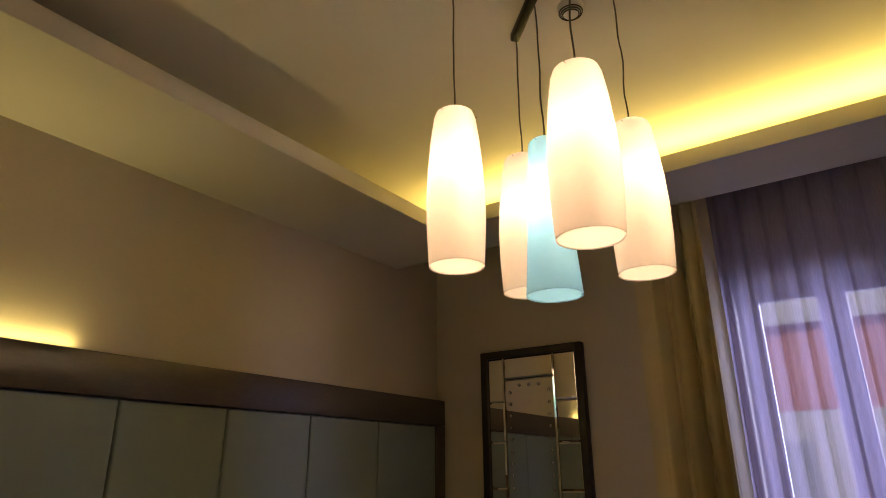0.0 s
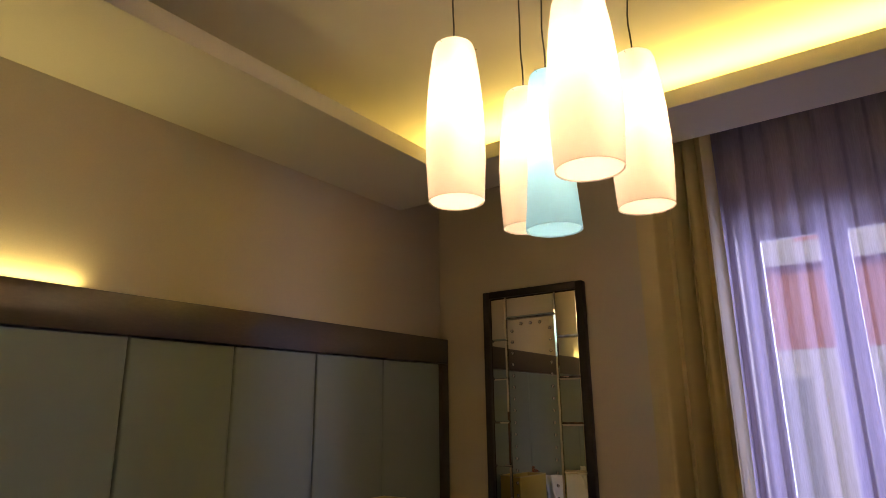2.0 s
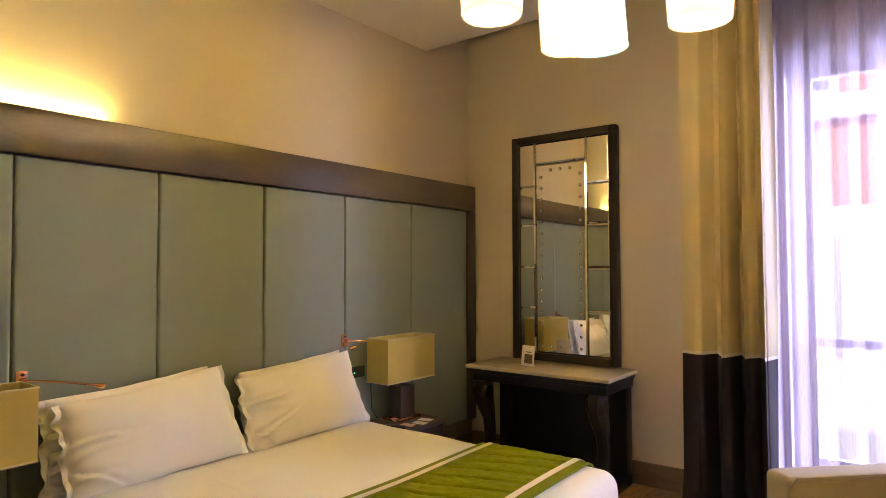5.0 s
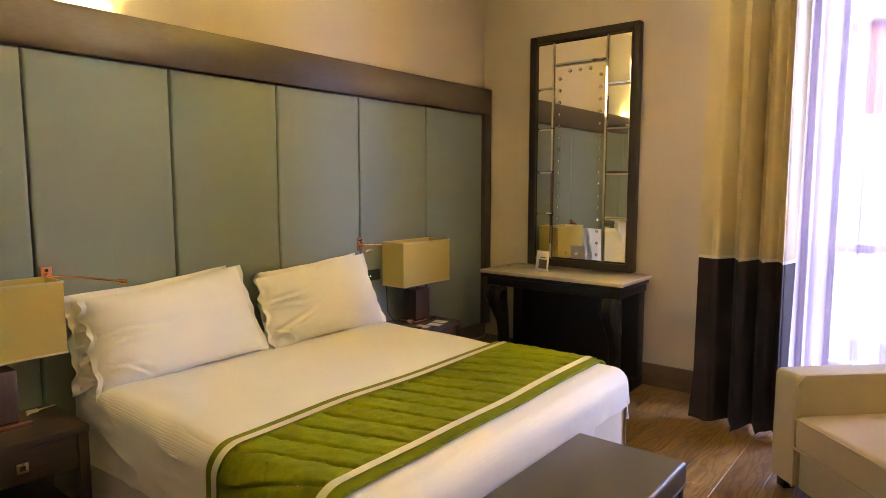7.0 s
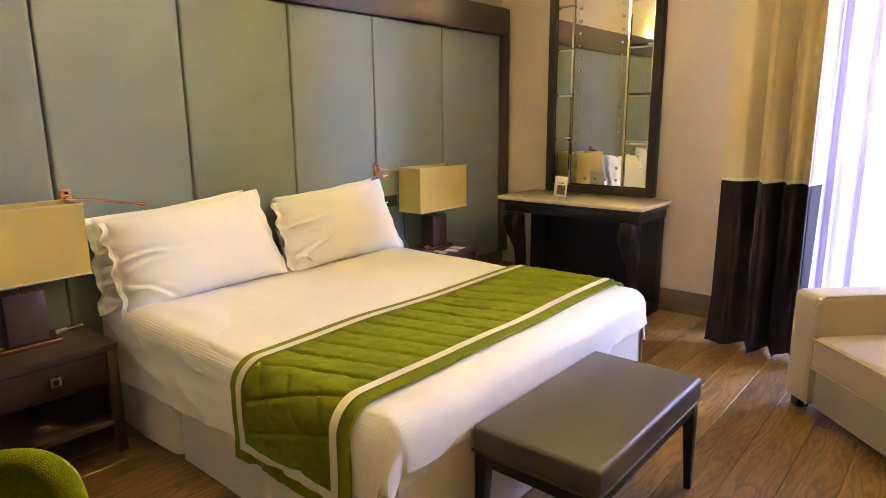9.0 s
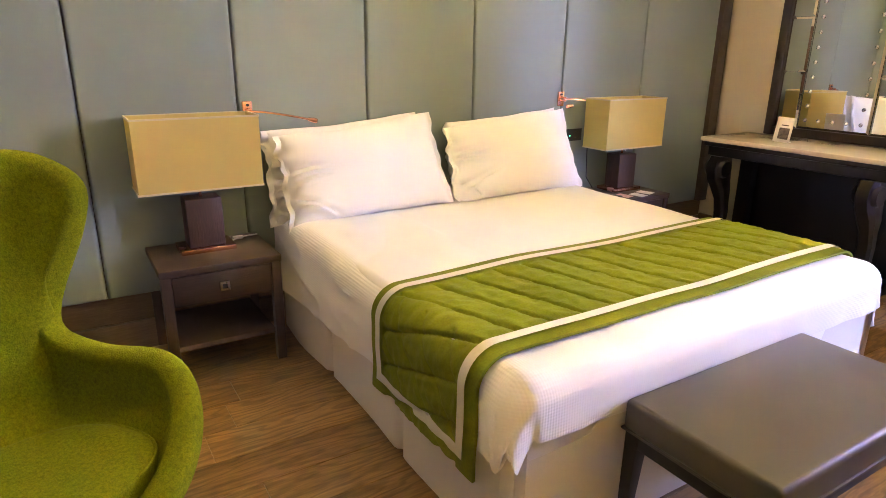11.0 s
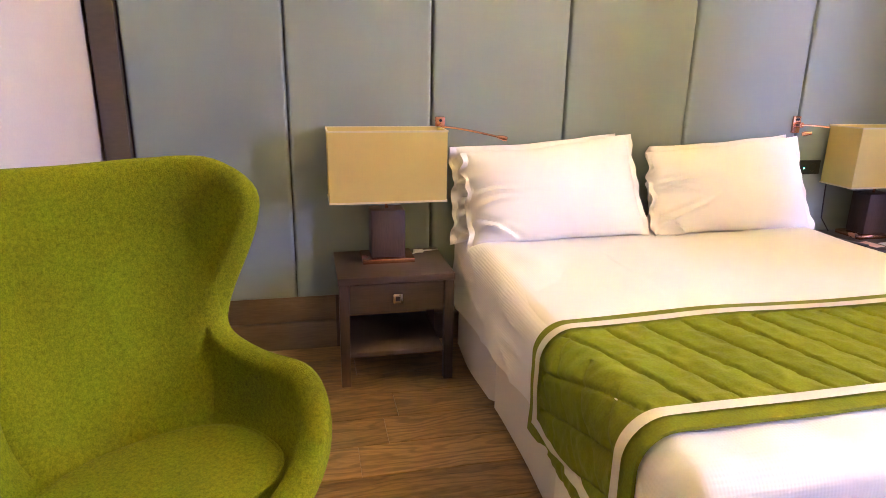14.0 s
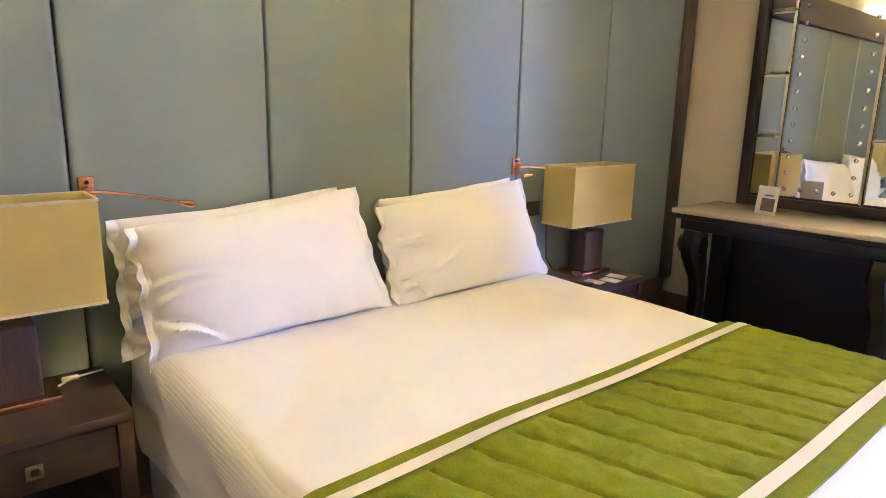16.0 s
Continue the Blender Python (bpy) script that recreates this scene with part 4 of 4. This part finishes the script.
for i in range(NU):
    for j in range(NV):
        b.faces.new((g[i][j], g[(i + 1) % NU][j], g[(i + 1) % NU][j + 1], g[i][j + 1]))
b.faces.new([g[i][0] for i in range(NU)][::-1])
shell = part("shell", b, FELT, chair)
so = shell.modifiers.new("thickness", "SOLIDIFY")
so.thickness, so.offset = 0.065, 0.0
sub = shell.modifiers.new("smooth", "SUBSURF")
sub.levels = sub.render_levels = 1
def cushion():
    b = bmesh.new()
    n = 48
    prof = [(0.0, 0.050), (0.35, 0.054), (0.7, 0.056), (0.88, 0.054), (0.965, 0.048), (0.995, 0.038), (1.0, 0.022), (0.985, 0.006), (0.95, -0.012), (0.0, -0.03)]
    rings = []
    for r, z in prof:
        ring = []
        for k in range(n):
            a = 2 * math.pi * k / n
            ca, sa = math.cos(a), math.sin(a)
            x = 0.205 * math.copysign(abs(ca) ** 0.8, ca)
            y = (0.245 + 0.012 * ca) * math.copysign(abs(sa) ** 0.8, sa)
            ring.append(b.verts.new((x * r, y * r, z + 0.015 * r * x)))
        rings.append(ring)
    for r0, r1 in zip(rings, rings[1:]):
        for k in range(n):
            b.faces.new((r0[k], r0[(k + 1) % n], r1[(k + 1) % n], r1[k]))
    bmesh.ops.remove_doubles(b, verts=b.verts, dist=1e-5)
    return b
part("seat_cushion", cushion(), FELT, chair, at=pose(0.020, 0, 0.500, 0, -3, 0))
def cushion_edge(k):
    ca, sa = math.cos(2 * math.pi * k / 48), math.sin(2 * math.pi * k / 48)
    x = 0.205 * math.copysign(abs(ca) ** 0.8, ca)
    return (x * 0.992, (0.245 + 0.012 * ca) * math.copysign(abs(sa) ** 0.8, sa) * 0.992, 0.042 + 0.015 * x)
part("piping", tube([cushion_edge(k) for k in range(49)], 0.0045, 8), FELT, chair, at=pose(0.020, 0, 0.500, 0, -3, 0))
part("column", tube([(-0.03, 0, 0.05), (-0.03, 0, 0.43)], 0.03, 16), STEEL, chair, "polished steel column")
for k in range(4):
    part("foot", tube([(0, 0, 0.075), (0.15, 0, 0.055), (0.33, 0, 0.016)], [0.026, 0.020, 0.014], 10), STEEL, chair, at=pose(-0.03, 0, 0, 0, 0, 45 + 90 * k))

# ---- things at the armchair wall ----
ob = empty("thermostat", (-1.83, YS, 1.15), "black square wall control panel", "control panel")
part("plate", box(-0.065, 0.065, 0.0, 0.016, -0.065, 0.065, 0.003), BLACK, ob)
cab = empty("cabinet", (-0.72, 0.0, 0), "walnut cabinet on a black metal stand", "cabinet")
part("body", box(-0.30, 0.30, YS + 0.01, 0.18, 0.88, 1.75, 0.004), CABINET, cab)
part("door", box(-0.30, -0.002, 0.181, 0.20, 0.885, 1.745, 0.003), CABINET, cab)
part("door", box(0.002, 0.30, 0.181, 0.20, 0.885, 1.745, 0.003), CABINET, cab)
for x in (-0.29, 0.26):
    for y in (YS + 0.02, 0.15):
        part("leg", box(x, x + 0.03, y, y + 0.03, 0, 0.85, 0.002), BLACK, cab)
part("stand_frame", box(-0.29, 0.29, YS + 0.02, 0.18, 0.85, 0.878, 0.002), BLACK, cab)

# ---- pendant lamp group ----
chn = empty("pendant_lamp", (-0.79, 2.2, ZC), "cluster pendant of five opal glass shades on cords", "pendant lamp")
def shade_profile(kind, h):
    if kind == "barrel":
        pr = [(0.062, 1.0), (0.070, 0.99), (0.078, 0.95), (0.090, 0.80), (0.100, 0.60), (0.105, 0.42), (0.104, 0.25), (0.099, 0.08), (0.096, 0.0)]
    else:
        pr = [(0.050, 1.0), (0.060, 0.985), (0.064, 0.95), (0.070, 0.75), (0.078, 0.5), (0.087, 0.25), (0.098, 0.0)]
    pr = [(r * 1.1, z) for r, z in pr]
    pts = [(0.012, h)] + [(r, z * h) for r, z in pr]
    return pts + [(r - 0.004, z * h) for r, z in reversed(pr[1:])] + [(0.012, h - 0.008)]
for x, y, z, kind, mat, h, w in ((-1.176, 2.093, 2.506, "barrel", OPAL, 0.665, 13), (-1.061, 2.456, 2.467, "barrel", OPAL, 0.615, 13),
                                 (-0.899, 2.344, 2.404, "cone", OPALB, 0.66, 13), (-0.585, 1.941, 2.444, "barrel", OPAL, 0.605, 13), (-0.60, 2.534, 2.485, "barrel", OPAL, 0.645, 13)):
    lx, ly, lz = x + 0.79, y - 2.2, z - ZC
    sh = part("shade", lathe(shade_profile(kind, h), 40), mat, chn, "pale blue opal glass shade" if mat == OPALB else "white opal glass shade", at=pose(lx, ly, lz))
    # opal disc added in the shade's mouth to weaken the downward light
    part("light_cut_disc", lathe([(0.0, 0.003), (0.1005, 0.003), (0.1005, 0.006), (0.0, 0.006)], 32), mat, sh)
    part("bulb_holder", tube([(0, 0, h + 0.004), (0, 0, h - 0.12)], 0.014, 12), WHITEP, sh)
    for k in range(3):
        a = 2.1 * k + 0.5
        part("pin", tube([(0.075 * math.cos(a), 0.075 * math.sin(a), h * 0.965), (0.092 * math.cos(a), 0.092 * math.sin(a), h * 0.967)], 0.0025, 6), STEEL, sh)
    pts = []
    for i in range(14):
        s = i / 13
        wob = 0.006 * math.sin(9 * s + 5 * x) * (1 - s) * 4 * s + 0.004 * math.sin(17 * s)
        pts.append((lx + wob, ly - wob, lz + h + s * (-lz - h - 0.01)))
    part("cord", tube(pts, 0.0035, 6), CORD, chn)
    lamp("bulb_light", "POINT", pose(x, y, z + 0.6 * h), w, WARM, size=0.05)
def bar(p, q, z0, z1, wid):
    p, q = Vector(p), Vector(q)
    L = (q - p).length
    b = box(0, L, -wid, wid, z0, z1, 0.008)
    bmesh.ops.rotate(b, verts=b.verts, matrix=Matrix.Rotation(math.atan2(q.y - p.y, q.x - p.x), 3, "Z"))
    bmesh.ops.translate(b, verts=b.verts, vec=(p.x, p.y, 0))
    return b
part("ceiling_bar", bar((-0.30, 0.30, 0), (0.42, -0.42, 0), -0.055, -0.012, 0.022), BRONZEM, chn, "dark metal ceiling bar")
part("ceiling_plate", box(-0.07, 0.19, -0.19, 0.07, -0.0115, 0.0), BRONZEM, chn)
det = empty("smoke_detector", (-0.79, 2.49, ZC), "round white ceiling smoke detector with ribbed rings", "smoke detector")
part("housing", lathe([(0.0, -0.05), (0.022, -0.05), (0.03, -0.045), (0.05, -0.03), (0.055, -0.02), (0.06, 0.0)], 28), WHITEP, det)
for r, z in ((0.034, -0.044), (0.042, -0.039), (0.05, -0.033)):
    part("ring", lathe([(r, z), (r + 0.003, z - 0.004), (r + 0.006, z + 0.001)], 28), BRONZEM, det)

# ---- floor planks ----
PW, PL = 0.19, 1.9
plank_me = {}
floor_ob = bpy.data.objects["floor"]
rng = random.Random(11)
x = XW
while x < XE:
    y = YS - rng.uniform(0, PL * 0.8)
    while y < YW:
        y0, y1 = max(YS, y), min(YW, y + PL)
        if y1 - y0 > 0.02:
            ln = round(y1 - y0, 2)
            if ln not in plank_me:
                plank_me[ln] = mesh_of("plank", box(-PW / 2 + 0.001, PW / 2 - 0.001, -ln / 2 + 0.001, ln / 2 - 0.001, -0.012, 0, 0.0015, 1), OAK, smooth=False)
            o = new("plank", plank_me[ln])
            o.parent = floor_ob
            o.matrix_basis = pose(x + PW / 2, (y0 + y1) / 2, 0)
        y += PL
    x += PW
